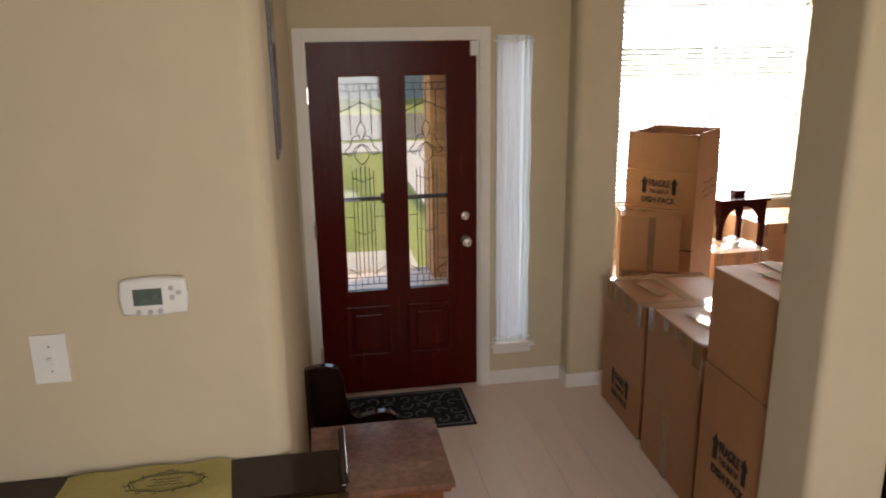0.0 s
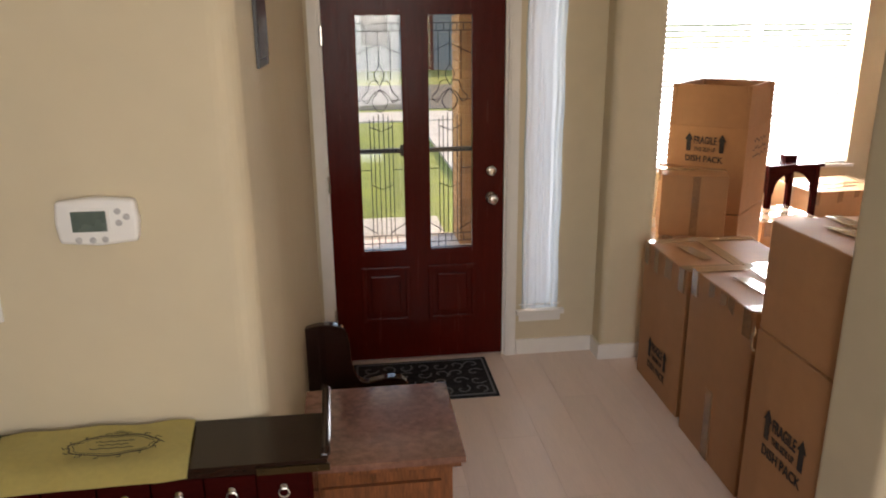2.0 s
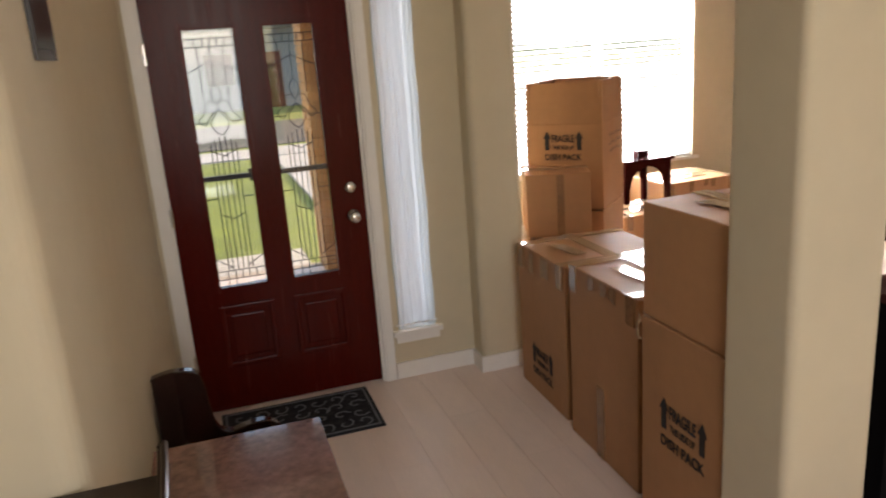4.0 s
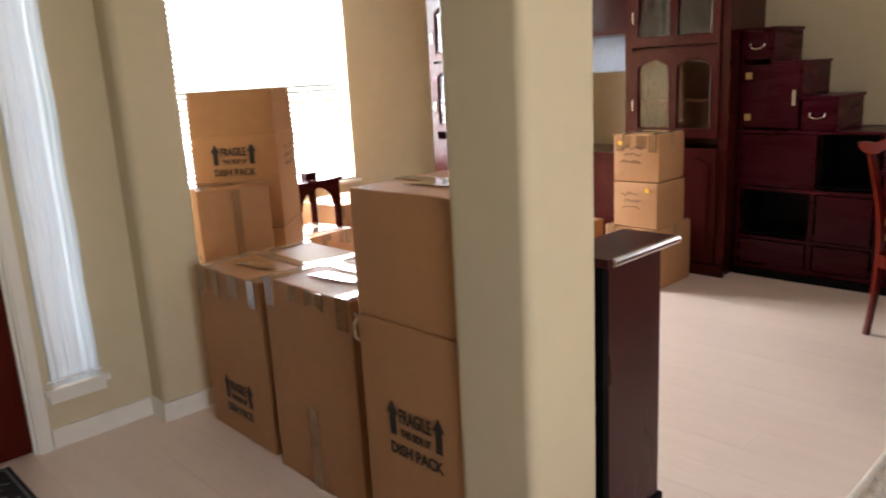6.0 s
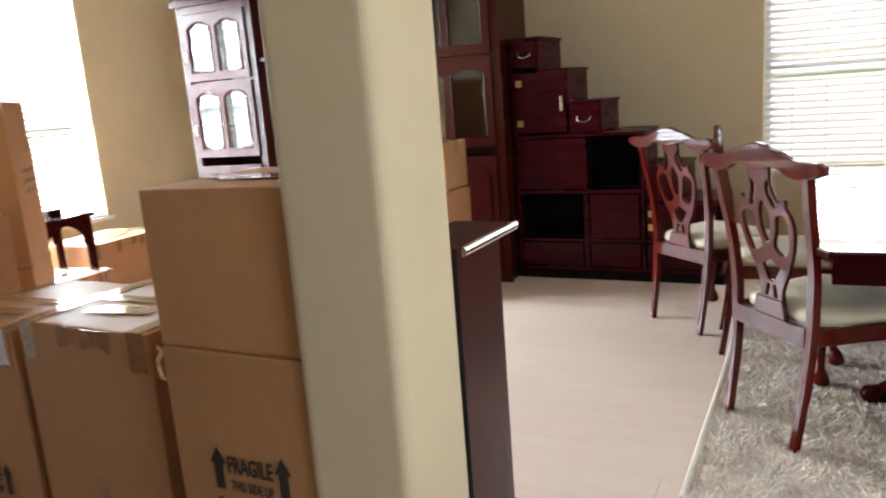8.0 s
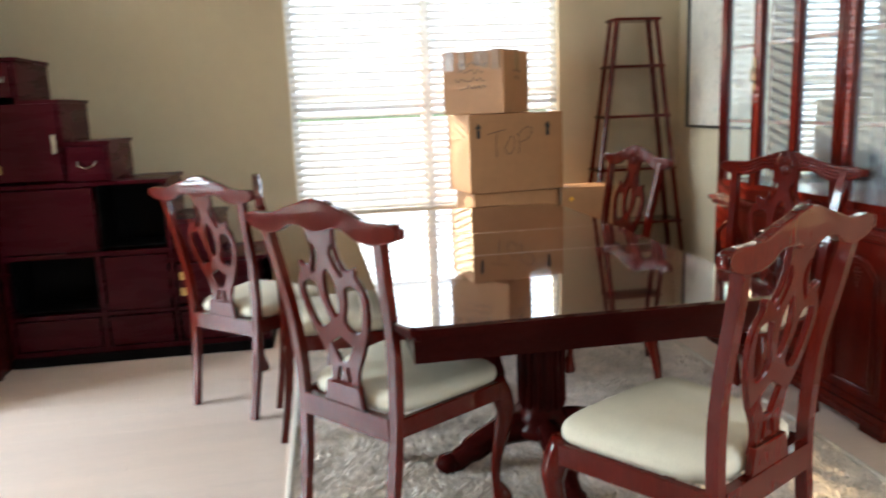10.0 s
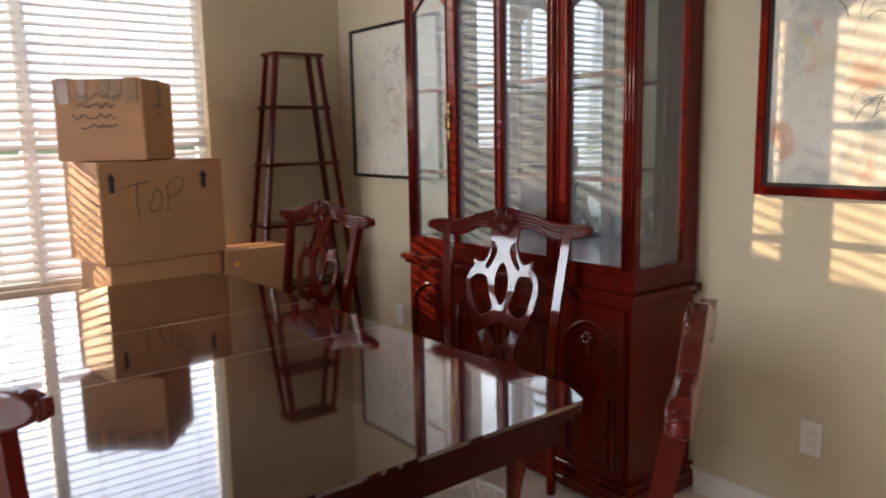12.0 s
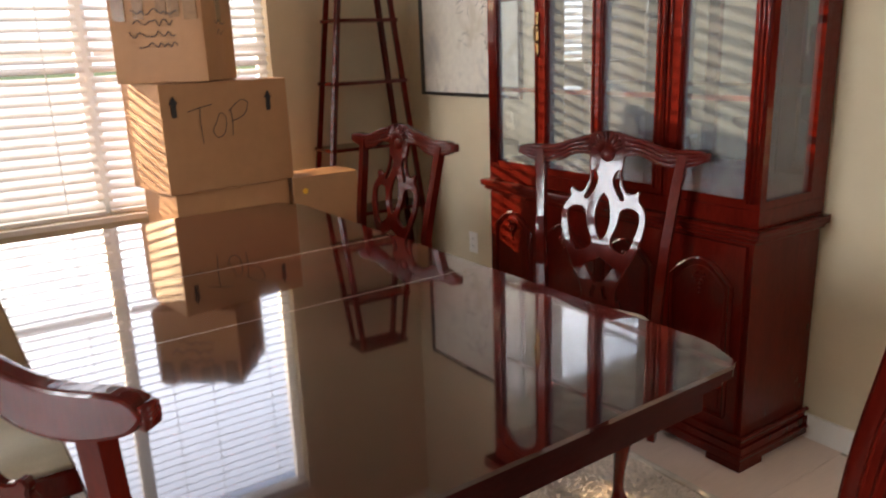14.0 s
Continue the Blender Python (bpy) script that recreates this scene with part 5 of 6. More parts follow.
for j in range(mm):
    for i in range(n):
        bm.faces.new((grid[j][i], grid[j][i + 1], grid[j + 1][i + 1], grid[j + 1][i]))
bmesh.ops.solidify(bm, geom=bm.faces[:], thickness=0.004)
cloth = part("cloth", bm, YELCLOTH, bag, shade=True)
corner = bmesh.new()
vs = [corner.verts.new(p) for p in ((-0.53, DY0 - 0.02, DZ + 0.004), (-0.45, DY0 - 0.015, DZ + 0.005), (-0.44, DY1 - 0.06, DZ + 0.005))]
corner.faces.new(vs)
bmesh.ops.solidify(corner, geom=corner.faces[:], thickness=0.002)
part("folded_corner", corner, YELCLOTH, bag)
bm = bmesh.new()
ctr = Vector((-0.24, 1.735, DZ + 0.019))
for rx, ry, r in ((0.082, 0.036, 0.0016), (0.074, 0.030, 0.0008)):
    sweep(bm, [ctr + Vector((rx * math.cos(a) * (1 + 0.04 * math.sin(9 * a)), ry * math.sin(a) * (1 + 0.06 * math.sin(7 * a)), 0)) for a in [2 * math.pi * k / 60 for k in range(61)]], r, 4, 0.4)
for k in range(14):
    a = 2 * math.pi * k / 14
    p = ctr + Vector((0.082 * math.cos(a), 0.036 * math.sin(a), 0))
    sweep(bm, [p, p + Vector((0.008 * math.cos(a + 0.7), 0.008 * math.sin(a + 0.7), 0)), p + Vector((0.012 * math.cos(a - 0.2), 0.010 * math.sin(a - 0.2), 0))], 0.0012, 4, 0.4)
for k in range(-3, 4):
    sweep(bm, [ctr + Vector((0.004 * k, 0.040, 0)), ctr + Vector((0.0055 * k, 0.052 - 0.001 * k * k, 0))], 0.0013, 4, 0.4)
for k, w in enumerate((0.035, 0.028, 0.04)):
    sweep(bm, [ctr + Vector((-w + 2 * w * j / 10, 0.013 - 0.012 * k + 0.002 * math.sin(j * 2.1 + k), 0)) for j in range(11)], 0.0011, 4, 0.4)
part("printed_wreath", bm, INK, bag, "dark printed wreath")

# oak cabinet past the wall corner
oak = thing("oak_cabinet", "oak cabinet with a dark worn top", "cabinet")
OX0, OX1, OY0, OY1, OZ = 0.075, 0.49, 2.03, 2.435, 0.787
part("body", soften(boxes((OX0 + 0.02, OX1 - 0.03, OY0 + 0.035, OY1 - 0.01, 0, OZ - 0.0365)), 0.004), OAK, oak)
part("front_panel", soften(boxes((OX0 + 0.05, OX1 - 0.06, OY0 + 0.022, OY0 + 0.0345, 0.06, OZ - 0.08)), 0.005), OAK, oak)
part("top", soften(boxes((OX0, OX1, OY0, OY1, OZ - 0.018, OZ)), 0.005, 2), OAKTOP, oak, "dark worn top with a pale bloom")
part("top_moulding", soften(boxes((OX0 + 0.008, OX1 - 0.010, OY0 + 0.012, OY1, OZ - 0.036, OZ - 0.0185)), 0.007, 2), OAK, oak)


# dark hall settle with scrolled arms
se = thing("hall_settle", "dark wooden hall settle with scrolled arms", "bench")
prof = smooth_line([(0.40, 0, 0.40), (0.425, 0, 0.46), (0.42, 0, 0.52), (0.405, 0, 0.565), (0.375, 0, 0.588), (0.335, 0, 0.590), (0.295, 0, 0.583), (0.256, 0, 0.577), (0.228, 0, 0.592), (0.212, 0, 0.63), (0.203, 0, 0.69), (0.198, 0, 0.75), (0.185, 0, 0.790), (0.15, 0, 0.806), (0.10, 0, 0.808), (0.05, 0, 0.797)], 3)
prof = [(0.05, 0.0), (0.12, 0.0), (0.14, 0.20), (0.32, 0.20), (0.34, 0.0), (0.40, 0.0)] + [(v[0], v[2]) for v in prof]
SX = max(0.0, RETX + 0.004 - 0.05)
part("end_panel", soften(prism([(SX + a, b) for a, b in prof], 0.035, pose(0, 2.88, 0)), 0.003, 1), SETTLEW, se)
part("rim_bead", sweep(bmesh.new(), [(SX + a, 2.876, b - 0.002) for a, b in prof[7:]], 0.005, 6), SETTLEW, se)
part("seat", soften(boxes((SX + 0.06, SX + 0.39, 2.9155, 3.0, 0.40, 0.43)), 0.005), SETTLEW, se)
part("backrest", soften(boxes((SX + 0.055, SX + 0.08, 2.9155, 3.0, 0.431, 0.70)), 0.005), SETTLEW, se)


# front door, its casing, glass and storm door
door = tagged(new("door_1"), "dark mahogany front door with two leaded glass lights", "door", kind="structure")
DL, DR, DT = 0.124, 1.040, 2.034
lights = ((0.285, 0.515), (0.642, 0.874))
LZ0, LZ1 = 0.645, 1.858
rect = lambda a, b, c, d: [(a, c), (b, c), (b, d), (a, d)]
slab = part("door_slab", prism(rect(DL, DR, 0.012, DT), 0.042, pose(0, DOORW + 0.012, 0), holes=[rect(a, b, LZ0, LZ1) for a, b in lights]), DOORWOOD, door)
for a, b in lights:
    bm = bmesh.new()
    for r in ((a - 0.024, a + 0.004, LZ0 - 0.022, LZ1 + 0.022), (b - 0.004, b + 0.024, LZ0 - 0.022, LZ1 + 0.022)):
        box(bm, r[0], r[1], DOORW + 0.002, DOORW + 0.0115, r[2], r[3])
    box(bm, a + 0.0045, b - 0.0045, DOORW + 0.002, DOORW + 0.0115, LZ0 - 0.022, LZ0 + 0.004)
    box(bm, a + 0.0045, b - 0.0045, DOORW + 0.002, DOORW + 0.0115, LZ1 - 0.004, LZ1 + 0.022)
    part("light_moulding", soften(bm, 0.004, 2), DOORWOOD, door)
    pane = part("leaded_pane", sheet((a + 0.001, b - 0.001, DOORW + 0.030, DOORW + 0.034, LZ0 + 0.001, LZ1 - 0.001)), BEVEL, door, "bevelled leaded glass")
    pane.visible_shadow = False
    w, xm, y = b - a, (a + b) / 2, DOORW + 0.027
    bm = bmesh.new()
    L = lambda *p: sweep(bm, [(xm + q[0] * w, y, LZ0 + q[1] * (LZ1 - LZ0)) for q in p], 0.0022, 5, 1.0, (0, 1, 0))
    S = lambda *p: sweep(bm, [(v.x, y, v.z) for v in smooth_line([(xm + q[0] * w, 0, LZ0 + q[1] * (LZ1 - LZ0)) for q in p], 5)], 0.0022, 5, 1.0, (0, 1, 0))
    for z in (0.03, 0.065, 0.935, 0.965):
        L((-0.5, z), (0.5, z))
    for x in (-0.32, -0.14, 0.02, 0.18, 0.34):
        L((x * 0.9, 0.03 if x > 0 else 0.0), (x * 0.9, 0.065))
        L((x * 0.9, 0.935), (x * 0.9, 0.965))
    for s in (-1, 1):
        L((0, 0.885), (s * 0.5, 0.84))
        L((s * 0.5, 0.12), (s * 0.14, 0.075))
        for k, x in enumerate((0.055, 0.16, 0.25)):
            L((s * x, 0.07), (s * x, 0.60 - k * 0.012))
        L((0, 0.525), (s * 0.25, 0.545))
        L((0, 0.275), (s * 0.25, 0.295))
        L((s * 0.25, 0.36), (s * 0.5, 0.36))
        L((s * 0.25, 0.655), (s * 0.5, 0.655))
        L((s * 0.25, 0.935), (s * 0.25, 0.74))
        S((0, 0.80), (s * 0.10, 0.765), (s * 0.06, 0.735), (0, 0.715))
        S((s * 0.03, 0.735), (s * 0.20, 0.73), (s * 0.28, 0.69), (s * 0.40, 0.665), (s * 0.28, 0.645), (s * 0.16, 0.68), (0, 0.70))
        S((0, 0.70), (s * 0.17, 0.655), (s * 0.10, 0.62), (0, 0.605))
    L((0, 0.935), (0, 0.80))
    part("lead_came", bm, LEAD, pane)
for k in range(2):
    a, b = ((0.265, 0.530), (0.628, 0.894))[k]
    part("panel_moulding", soften(prism(rect(a, b, 0.235, 0.555), 0.014, pose(0, DOORW - 0.0025, 0), holes=[rect(a + 0.026, b - 0.026, 0.261, 0.529)]), 0.005, 2), DOORWOOD, door)
    part("raised_panel", soften(prism(rect(a + 0.052, b - 0.052, 0.287, 0.503), 0.009, pose(0, DOORW + 0.0025, 0)), 0.007, 2), DOORWOOD, door)
bolt = part("deadbolt", turned([(0.030, 0), (0.030, 0.008), (0.022, 0.016), (0.012, 0.018)], 20, m=pose(0.972, DOORW + 0.0115, 1.063, 90)), CHROME, door, "satin nickel deadbolt", True)
part("thumb_turn", soften(boxes((0.966, 0.978, DOORW - 0.022, DOORW - 0.0065, 1.048, 1.078)), 0.003), CHROME, bolt)
part("door_knob", turned([(0.033, 0), (0.033, 0.006), (0.014, 0.012), (0.013, 0.03), (0.026, 0.042), (0.030, 0.055), (0.024, 0.068), (0.010, 0.072)], 20, m=pose(0.972, DOORW + 0.0115, 0.918, 90)), CHROME, door, "satin nickel knob", True)
for z in (0.28, 1.02, 1.76):
    part("hinge", sweep(bmesh.new(), [(DL - 0.002, DOORW - 0.004, z - 0.045), (DL - 0.002, DOORW - 0.004, z + 0.045)], 0.008, 8, 1.0, (0, 1, 0)), CHROME, door)
part("alarm_contact", soften(boxes((1.005, 1.040, DOORW - 0.014, DOORW + 0.0115, 1.955, 2.032)), 0.003), PLASTIC, door, "white plastic alarm contact")
trimd = tagged(new("trim_door"), "white moulded door casing", "trim", kind="structure")
for x0, x1, z0, z1 in ((0.0585, 0.108, 0, 2.105), (1.056, 1.115, 0, 2.105), (0.1085, 1.0555, 2.045, 2.105)):
    part("casing", soften(boxes((x0, x1, DOORW - 0.018, DOORW - 0.0005, z0, z1)), 0.005, 2), TRIM, trimd)
for x0, x1, z0, z1 in ((1.068, 1.082, 0, 2.09), (0.1085, 1.0555, 2.066, 2.082)):
    part("casing_bead", soften(boxes((x0, x1, DOORW - 0.024, DOORW - 0.0185, z0, z1)), 0.002, 1), TRIM, trimd)
for x0, x1, z0, z1 in ((0.1085, 0.1225, 0, 2.05), (1.0415, 1.0575, 0, 2.05), (0.1225, 1.0415, 2.037, 2.05)):
    part("jamb", boxes((x0, x1, DOORW, DOORW + 0.14, z0, z1)), TRIM, trimd)
storm = tagged(new("door_2"), "dark bronze storm door outside the front door", "door", kind="structure")
for r in ((0.125, 0.20, 0.02, 2.03), (0.965, 1.04, 0.02, 2.03), (0.2005, 0.9645, 1.95, 2.03), (0.2005, 0.9645, 0.02, 0.12), (0.2005, 0.9645, 1.155, 1.178)):
    part("storm_frame", boxes((r[0], r[1], DOORW + 0.105, DOORW + 0.13, r[2], r[3])), LEAD, storm)
part("storm_latch", soften(boxes((0.50, 0.60, DOORW + 0.095, DOORW + 0.104, 1.14, 1.20)), 0.003), LEAD, storm)
g = part("storm_pane", sheet((0.2005, 0.9645, DOORW + 0.116, DOORW + 0.119, 0.1205, 1.9495)), GLASS, storm)
g.visible_shadow = False

# sidelight with lace curtain
side = tagged(new("window_3"), "narrow sidelight window beside the front door", "window", kind="structure")
part("window_frame", boxes((1.16, 1.175, DOORW + 0.08, DOORW + 0.12, 0.27, 2.06), (1.33, 1.345, DOORW + 0.08, DOORW + 0.12, 0.27, 2.06), (1.1755, 1.3295, DOORW + 0.08, DOORW + 0.12, 0.27, 0.285), (1.1755, 1.3295, DOORW + 0.08, DOORW + 0.12, 2.045, 2.06)), VINYL, side)
g = part("pane", sheet((1.1755, 1.3295, DOORW + 0.098, DOORW + 0.102, 0.2855, 2.0445)), GLASS, side)
g.visible_shadow = False
part("window_sill", soften(boxes((1.118, 1.388, DOORW - 0.035, DOORW + 0.079, 0.243, 0.269)), 0.004), TRIM, side)
part("window_apron", soften(boxes((1.135, 1.372, DOORW - 0.014, DOORW - 0.0005, 0.20, 0.2425)), 0.003, 1), TRIM, side)
cur = thing("lace_curtain", "sheer white lace curtain gathered over the sidelight", "curtain")
bm = bmesh.new()
rows = []
for j in range(25):
    z = 0.275 + (2.055 - 0.275) * j / 24
    rows.append([bm.verts.new((1.146 + 0.205 * i / 40 + 0.003 * math.sin(j * 0.9), DOORW - 0.014 + 0.0025 * math.sin(i * 0.9 + 1.3 * math.sin(i * 0.37) + 0.3 * math.sin(j * 0.4)) + 0.006 * noise.noise(Vector((i * 0.3, j * 0.2, 0))), z + (0.004 * math.sin(i * 2.5) if j in (0, 24) else 0))) for i in range(41)])
for a, b in zip(rows, rows[1:]):
    for i in range(40):
        bm.faces.new((a[i], a[i + 1], b[i + 1], b[i]))
part("lace", bm, LACE, cur, shade=True)
for z in (0.30, 2.03):
    part("rod", sweep(bmesh.new(), [(1.135, DOORW - 0.012, z), (1.362, DOORW - 0.012, z)], 0.004, 8), VINYL, cur)

# doormat
dm = thing("doormat", "dark grey doormat with a scrolled pattern", "doormat")
MX0, MX1, MY0, MY1 = 0.20, 0.935, 3.765, 4.215
part("mat_base", soften(boxes((MX0, MX1, MY0, MY1, 0.0005, 0.008)), 0.003), MATB, dm)
part("mat_border", boxes((MX0 + 0.016, MX1 - 0.016, MY0 + 0.016, MY0 + 0.026, 0.0082, 0.0105), (MX0 + 0.016, MX1 - 0.016, MY1 - 0.026, MY1 - 0.016, 0.0082, 0.0105), (MX0 + 0.016, MX0 + 0.026, MY0 + 0.0265, MY1 - 0.0265, 0.0082, 0.0105), (MX1 - 0.026, MX1 - 0.016, MY0 + 0.0265, MY1 - 0.0265, 0.0082, 0.0105)), MATG, dm)
bm = bmesh.new()
rng = random.Random(4)
for i in range(7):
    for j in range(4):
        cx, cy, sg = MX0 + 0.09 + i * 0.093, MY0 + 0.085 + j * 0.093, 1 if (i + j) % 2 else -1
        a0 = rng.uniform(0, 6.28)
        sweep(bm, [(cx + sg * (0.006 + 0.0062 * k) * math.cos(a0 + 0.75 * k), cy + (0.006 + 0.0062 * k) * math.sin(a0 + 0.75 * k), 0.0088) for k in range(8)], 0.005, 5, 0.4)
part("scroll_pattern", bm, MATG, dm)


# shag rug
rug = thing("shag_rug", "beige shag rug with a pale bound edge under the dining table", "rug")
RX0, RX1, RY0, RY1 = 2.64, 5.35, -0.42, 1.61
part("backing", boxes((RX0, RX1, RY0, RY1, 0.0005, 0.010)), RUG, rug)
bm = bmesh.new()
for p, q in (((RX0, RY0), (RX1, RY0)), ((RX1, RY0), (RX1, RY1)), ((RX1, RY1), (RX0, RY1)), ((RX0, RY1), (RX0, RY0))):
    sweep(bm, [(p[0], p[1], 0.012), (q[0], q[1], 0.012)], 0.013, 8)
part("binding", bm, RUGEDGE, rug, "pale bound edge")
rs = np.random.RandomState(7)
NT = 26000
cx, cy = rs.uniform(RX0 + 0.01, RX1 - 0.01, NT), rs.uniform(RY0 + 0.01, RY1 - 0.01, NT)
keep = rs.uniform(0, 1, NT) < np.where(cy > 0.9, 1.0, 0.75)
cx, cy = cx[keep], cy[keep]
NT = len(cx)
fld = np.sin(cx * 13 + np.sin(cy * 9) * 2) + np.cos(cy * 15 + np.sin(cx * 7) * 2)
la, ln = rs.uniform(0, 6.28, NT) * 0.4 + fld * 1.6, rs.uniform(0.010, 0.026, NT)
hh_, wd = rs.uniform(0.010, 0.022, NT), rs.uniform(0.004, 0.008, NT)
ang = rs.uniform(0, 6.28, NT)
V = np.zeros((NT, 4, 3))
for k in range(3):
    V[:, k, 0], V[:, k, 1], V[:, k, 2] = cx + wd * np.cos(ang + 2.094 * k), cy + wd * np.sin(ang + 2.094 * k), 0.009
V[:, 3, 0], V[:, 3, 1], V[:, 3, 2] = cx + ln * np.cos(la), cy + ln * np.sin(la), 0.010 + hh_
V[:, 3, 0], V[:, 3, 1] = np.clip(V[:, 3, 0], RX0, RX1), np.clip(V[:, 3, 1], RY0, RY1)
base = np.arange(NT)[:, None] * 4
F = np.concatenate([base + np.array([[0, 1, 3]]), base + np.array([[1, 2, 3]]), base + np.array([[2, 0, 3]])])
me = bpy.data.meshes.new("shag")
me.from_pydata(V.reshape(-1, 3).tolist(), [], F.tolist())
me.materials.append(RUG)
pile = new("shag", me)
pile.parent = rug
tagged(pile, "long twisted wool pile", kind="stuff")


# outside: lawn, walk, street, houses, trees
structure("ground", boxes((-300, 300, -300, 300, -0.40, -0.15)), GRASS, "sunlit green lawn in front of the house", "ground")
structure("porch", boxes((-0.6, 1.55, DOORW + 0.145, 6.9, -0.149, -0.03)), CONCRETE, "pale concrete porch slab", "porch")
structure("pavement", boxes((-0.1, 1.1, 6.905, 7.9, -0.149, -0.125), (-60, 6.2, 15.505, 17.0, -0.149, -0.12)), CONCRETE, "pale concrete front walk and pavement", "pavement")
structure("road", boxes((-120, 6.2, 17.6, 24.0, -0.149, -0.135)), ASPHALT, "grey asphalt street", "road")
# no patio is known; pale slabs added to whiten the gaps between blind slats
structure("patio", boxes((6.25, 75, -30, 40, -0.149, -0.11), (1.6, 6.2495, 7.1, 15.3, -0.149, -0.112)), CONCRETE, "added pale concrete that brightens the window views", "patio")
structure("driveway", boxes((-8.5, -3.5, 4.0, 17.5, -0.149, -0.118)), CONCRETE, "pale concrete driveway", "driveway")


def house(at, w, d, label):
    h = thing("house", label, "house", at)
    part("wall", boxes((-w / 2, w / 2, 0, d, 0, 2.9)), SIDING, h)
    part("roof", prism([(-w / 2 - 0.4, 2.901), (w / 2 + 0.4, 2.901), (w / 2 - 2.5, 5.6), (-w / 2 + 2.5, 5.6)], d + 0.8, pose(0, -0.4, 0)), ROOF, h)
    for x in (-w / 2 + 1.6, -0.6, w / 2 - 2.2):
        wi = part("window", boxes((x - 0.6, x + 0.6, -0.05, -0.002, 0.9, 2.2)), SIDING, h)
        part("pane", boxes((x - 0.52, x + 0.52, -0.06, -0.0505, 0.98, 2.12)), DARKGLASS, wi)
    part("door", boxes((0.8, 1.7, -0.04, -0.002, 0, 2.1)), DOORWOOD, h)
    return h


house(pose(2.0, 31, -0.15, 0, 0, -4), 17, 9, "grey single-storey house across the street")
house(pose(-24, 33, -0.15, 0, 0, -3), 14, 9, "grey single-storey house across the street")


def tree(x, y, h, seed):
    rng = random.Random(seed)
    t = thing("tree", "broad green leafy tree on the lawn", "tree", pose(x, y, -0.15))
    bm = sweep(bmesh.new(), smooth_line([(0, 0, 0), (0.05, 0.03, h * 0.2), (-0.03, 0.05, h * 0.45), (0.05, 0, h * 0.75)], 4), [0.17, 0.15, 0.14, 0.13, 0.13, 0.12, 0.11, 0.10, 0.09, 0.08, 0.07, 0.06, 0.05], 8, 1.0, (1, 0, 0))
    for k in range(7):
        a, z = rng.uniform(0, 6.28), h * rng.uniform(0.35, 0.65)
        r = h * rng.uniform(0.2, 0.32)
        sweep(bm, smooth_line([(0, 0, z), (r * 0.5 * math.cos(a), r * 0.5 * math.sin(a), z + r * 0.35), (r * math.cos(a), r * math.sin(a), z + r * 0.9)], 3), [0.06, 0.055, 0.05, 0.04, 0.03, 0.02, 0.012], 6)
    part("trunk", bm, BARK, t)
    V, F = [], []
    for k in range(1500):
        a, u, e = rng.uniform(0, 6.28), rng.random() ** 0.5, rng.uniform(-1, 1)
        rr = h * 0.36 * (0.75 + 0.35 * noise.noise(Vector((math.cos(a) * 1.7, math.sin(a) * 1.7, e * 1.5 + seed))))
        p = Vector((rr * u * math.cos(a) * math.sqrt(1 - e * e * 0.8), rr * u * math.sin(a) * math.sqrt(1 - e * e * 0.8), h * 0.66 + e * h * 0.28))
        q = Euler((rng.uniform(0, 3), rng.uniform(0, 3), rng.uniform(0, 6))).to_matrix()
        s, i = h * rng.uniform(0.018, 0.035), len(V)
        V += [p + q @ Vector(c) * s for c in ((-1, 0, 0), (0, -0.5, 0.1), (1, 0, 0), (0, 0.5, 0.1))]
        F.append((i, i + 1, i + 2, i + 3))
    me = bpy.data.meshes.new("crown")
    me.from_pydata([tuple(v) for v in V], [], F)
    me.materials.append(LEAF)
    new("crown", me).parent = t


for x, y, h, s in ((-2.5, 27.5, 7.0, 1), (5.0, 28.0, 8.0, 2)):
    tree(x, y, h, s)

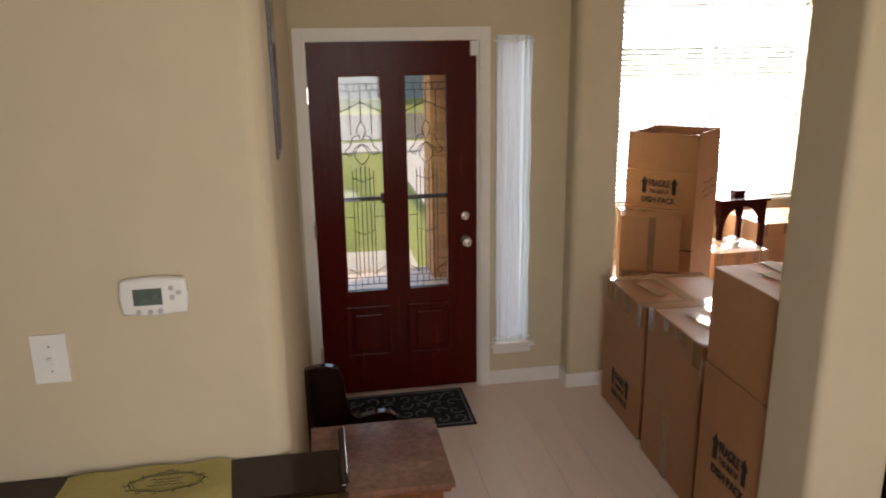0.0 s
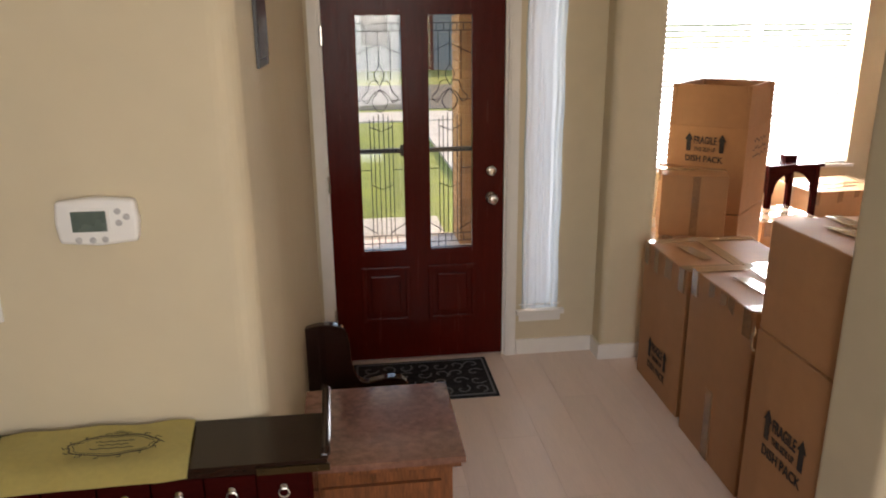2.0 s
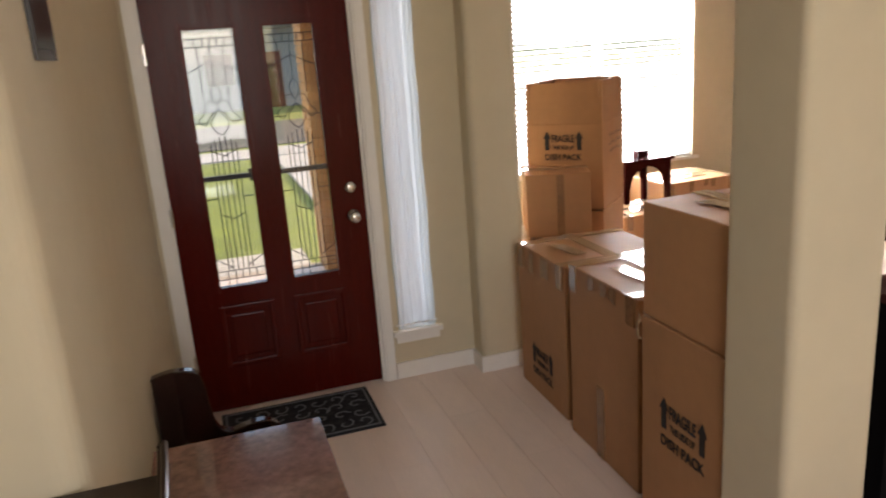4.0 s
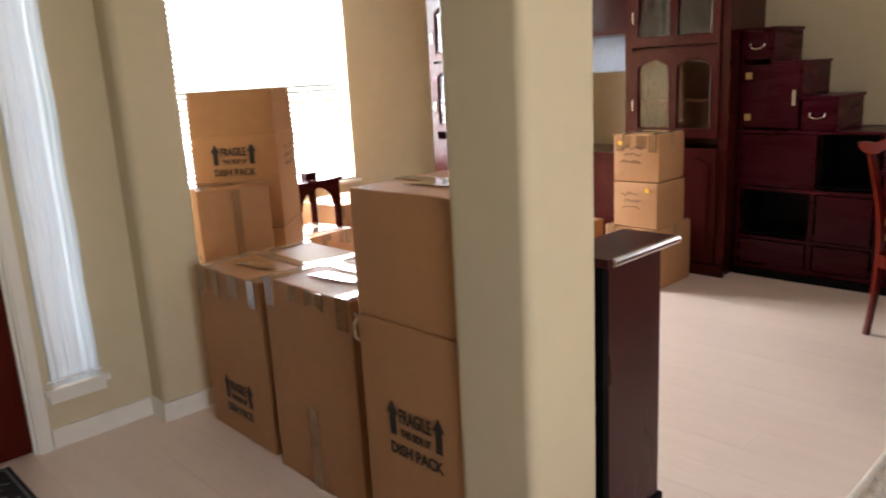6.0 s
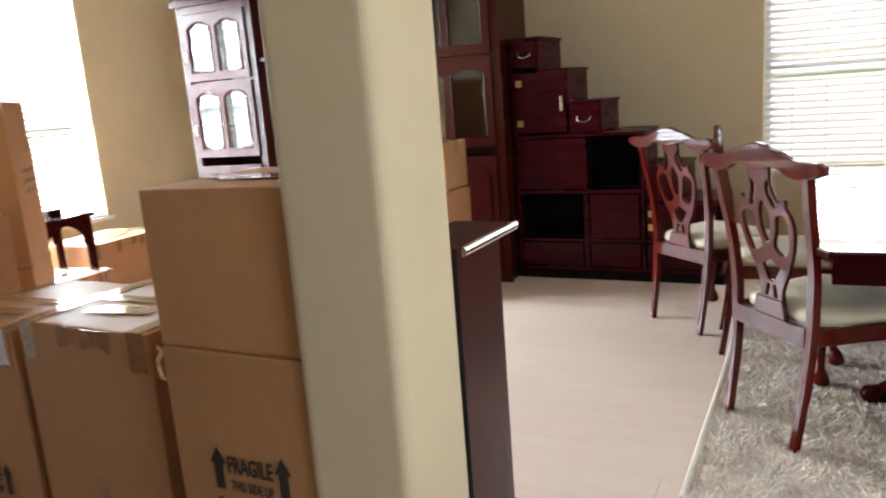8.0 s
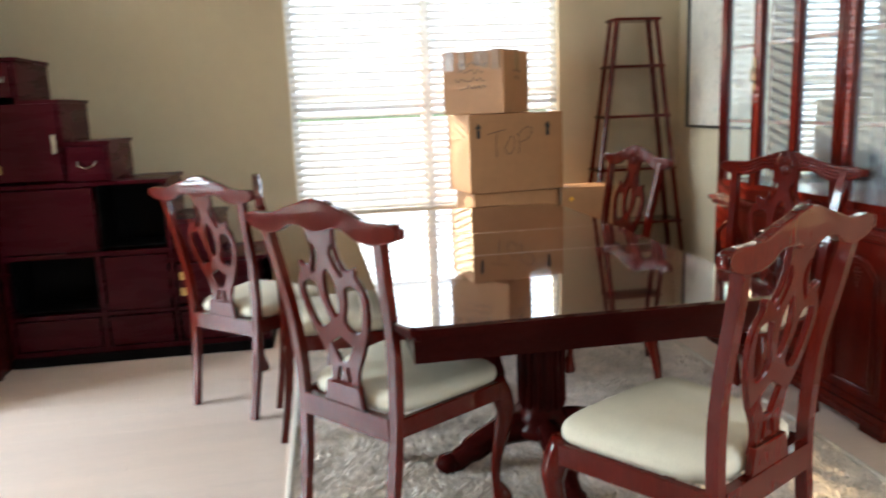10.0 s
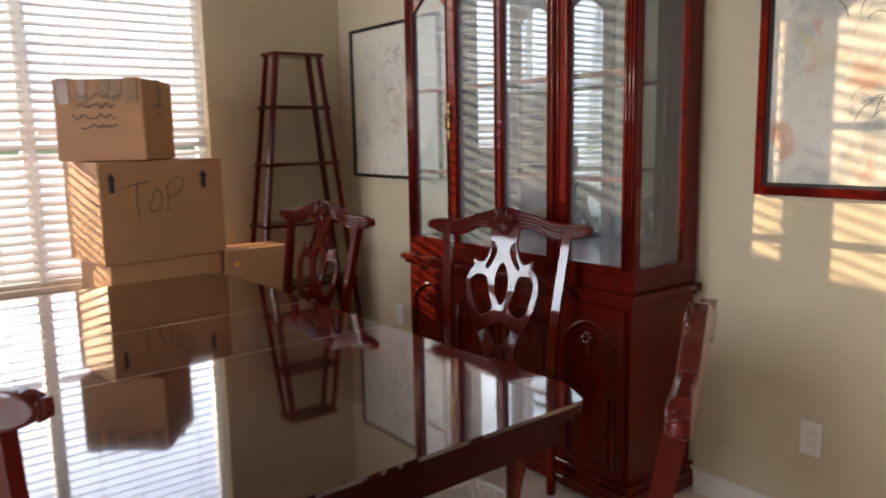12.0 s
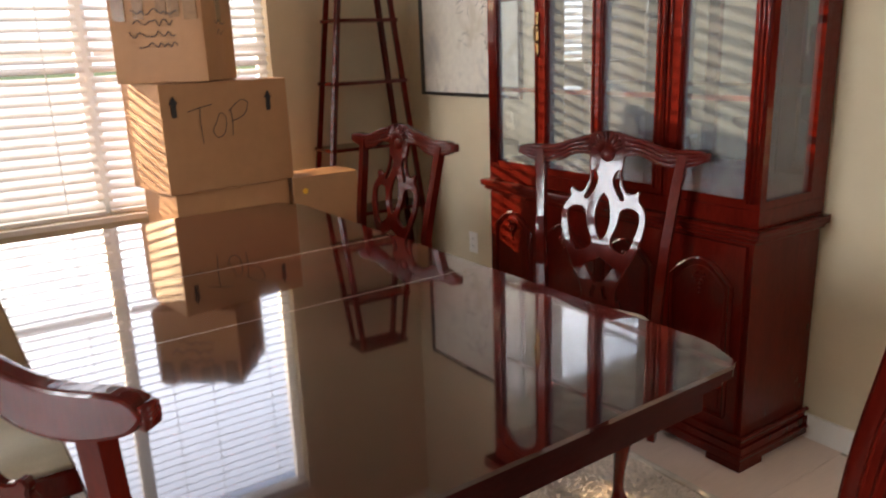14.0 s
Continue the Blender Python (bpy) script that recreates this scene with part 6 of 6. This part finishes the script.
# added glowing sheet beyond the houses, which whitens the view through the windows
glow_mat = bpy.data.materials.new("backdrop_glow")
glow_mat.use_nodes = True
_n, _l = glow_mat.node_tree.nodes, glow_mat.node_tree.links
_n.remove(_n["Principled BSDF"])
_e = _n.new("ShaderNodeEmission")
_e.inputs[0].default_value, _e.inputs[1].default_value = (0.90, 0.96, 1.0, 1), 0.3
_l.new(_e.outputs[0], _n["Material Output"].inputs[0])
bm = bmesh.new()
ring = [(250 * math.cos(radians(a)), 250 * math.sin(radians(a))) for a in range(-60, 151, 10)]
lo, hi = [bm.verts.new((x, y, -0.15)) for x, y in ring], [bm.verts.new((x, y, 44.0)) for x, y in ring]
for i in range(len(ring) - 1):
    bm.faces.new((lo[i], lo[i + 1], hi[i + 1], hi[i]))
structure("backdrop", bm, glow_mat, "added glowing backdrop that whitens the window views", "backdrop")

# brick outer face of the living room wall, beside the porch
bw = structure("wall_brick", boxes((1.540, 1.568, DOORW + 0.145, NORTH + 0.14, -0.14, HC), (1.145, 1.5395, 6.47, 6.84, -0.14, HC)), BRICK, "orange brick outer wall and porch pillar", "wall")
bm = soften(boxes((0.004, 0.194, 0, 0.022, 0.004, 0.066)), 0.003, 1)
me = bpy.data.meshes.new("brick")
bm.to_mesh(me)
bm.free()
me.materials.append(BRICK)
for r in range(34):
    for face, turn in (((1.123, 6.449), 0), ((1.123, 6.84), -90)):
        for k in range(2):
            ob = new("brick", me)
            ob.parent = bw
            m = Matrix.Translation((face[0], face[1], -0.1 + r * 0.07)) @ pose(0, 0, 0, 0, 0, turn) @ pose(k * 0.197, random.uniform(-0.002, 0.002), 0)
            ob.matrix_basis = m

# floor planks
PW, PL = 0.192, 1.28
meshes = {}
count = 0
x = -0.5
col = 0
while x < EAST:
    x1 = min(x + PW, EAST)
    y = SOUTH - (col * 0.47 % PL)
    while y < NORTH:
        a, b = max(y, SOUTH), min(y + PL, NORTH)
        if b - a > 0.05:
            key = (round(x1 - x, 3), round(b - a, 3))
            if key not in meshes:
                bm = boxes((0.0005, key[0] - 0.0005, 0.0005, key[1] - 0.0005, -0.012, 0.0))
                soften(bm, 0.0008, 1)
                m_ = bpy.data.meshes.new("plank")
                bm.to_mesh(m_)
                bm.free()
                m_.materials.append(PLANK)
                meshes[key] = m_
            ob = new("plank", meshes[key])
            ob.parent = floor
            ob.location = (x, a, 0)
            count += 1
        y += PL
    x += PW
    col += 1
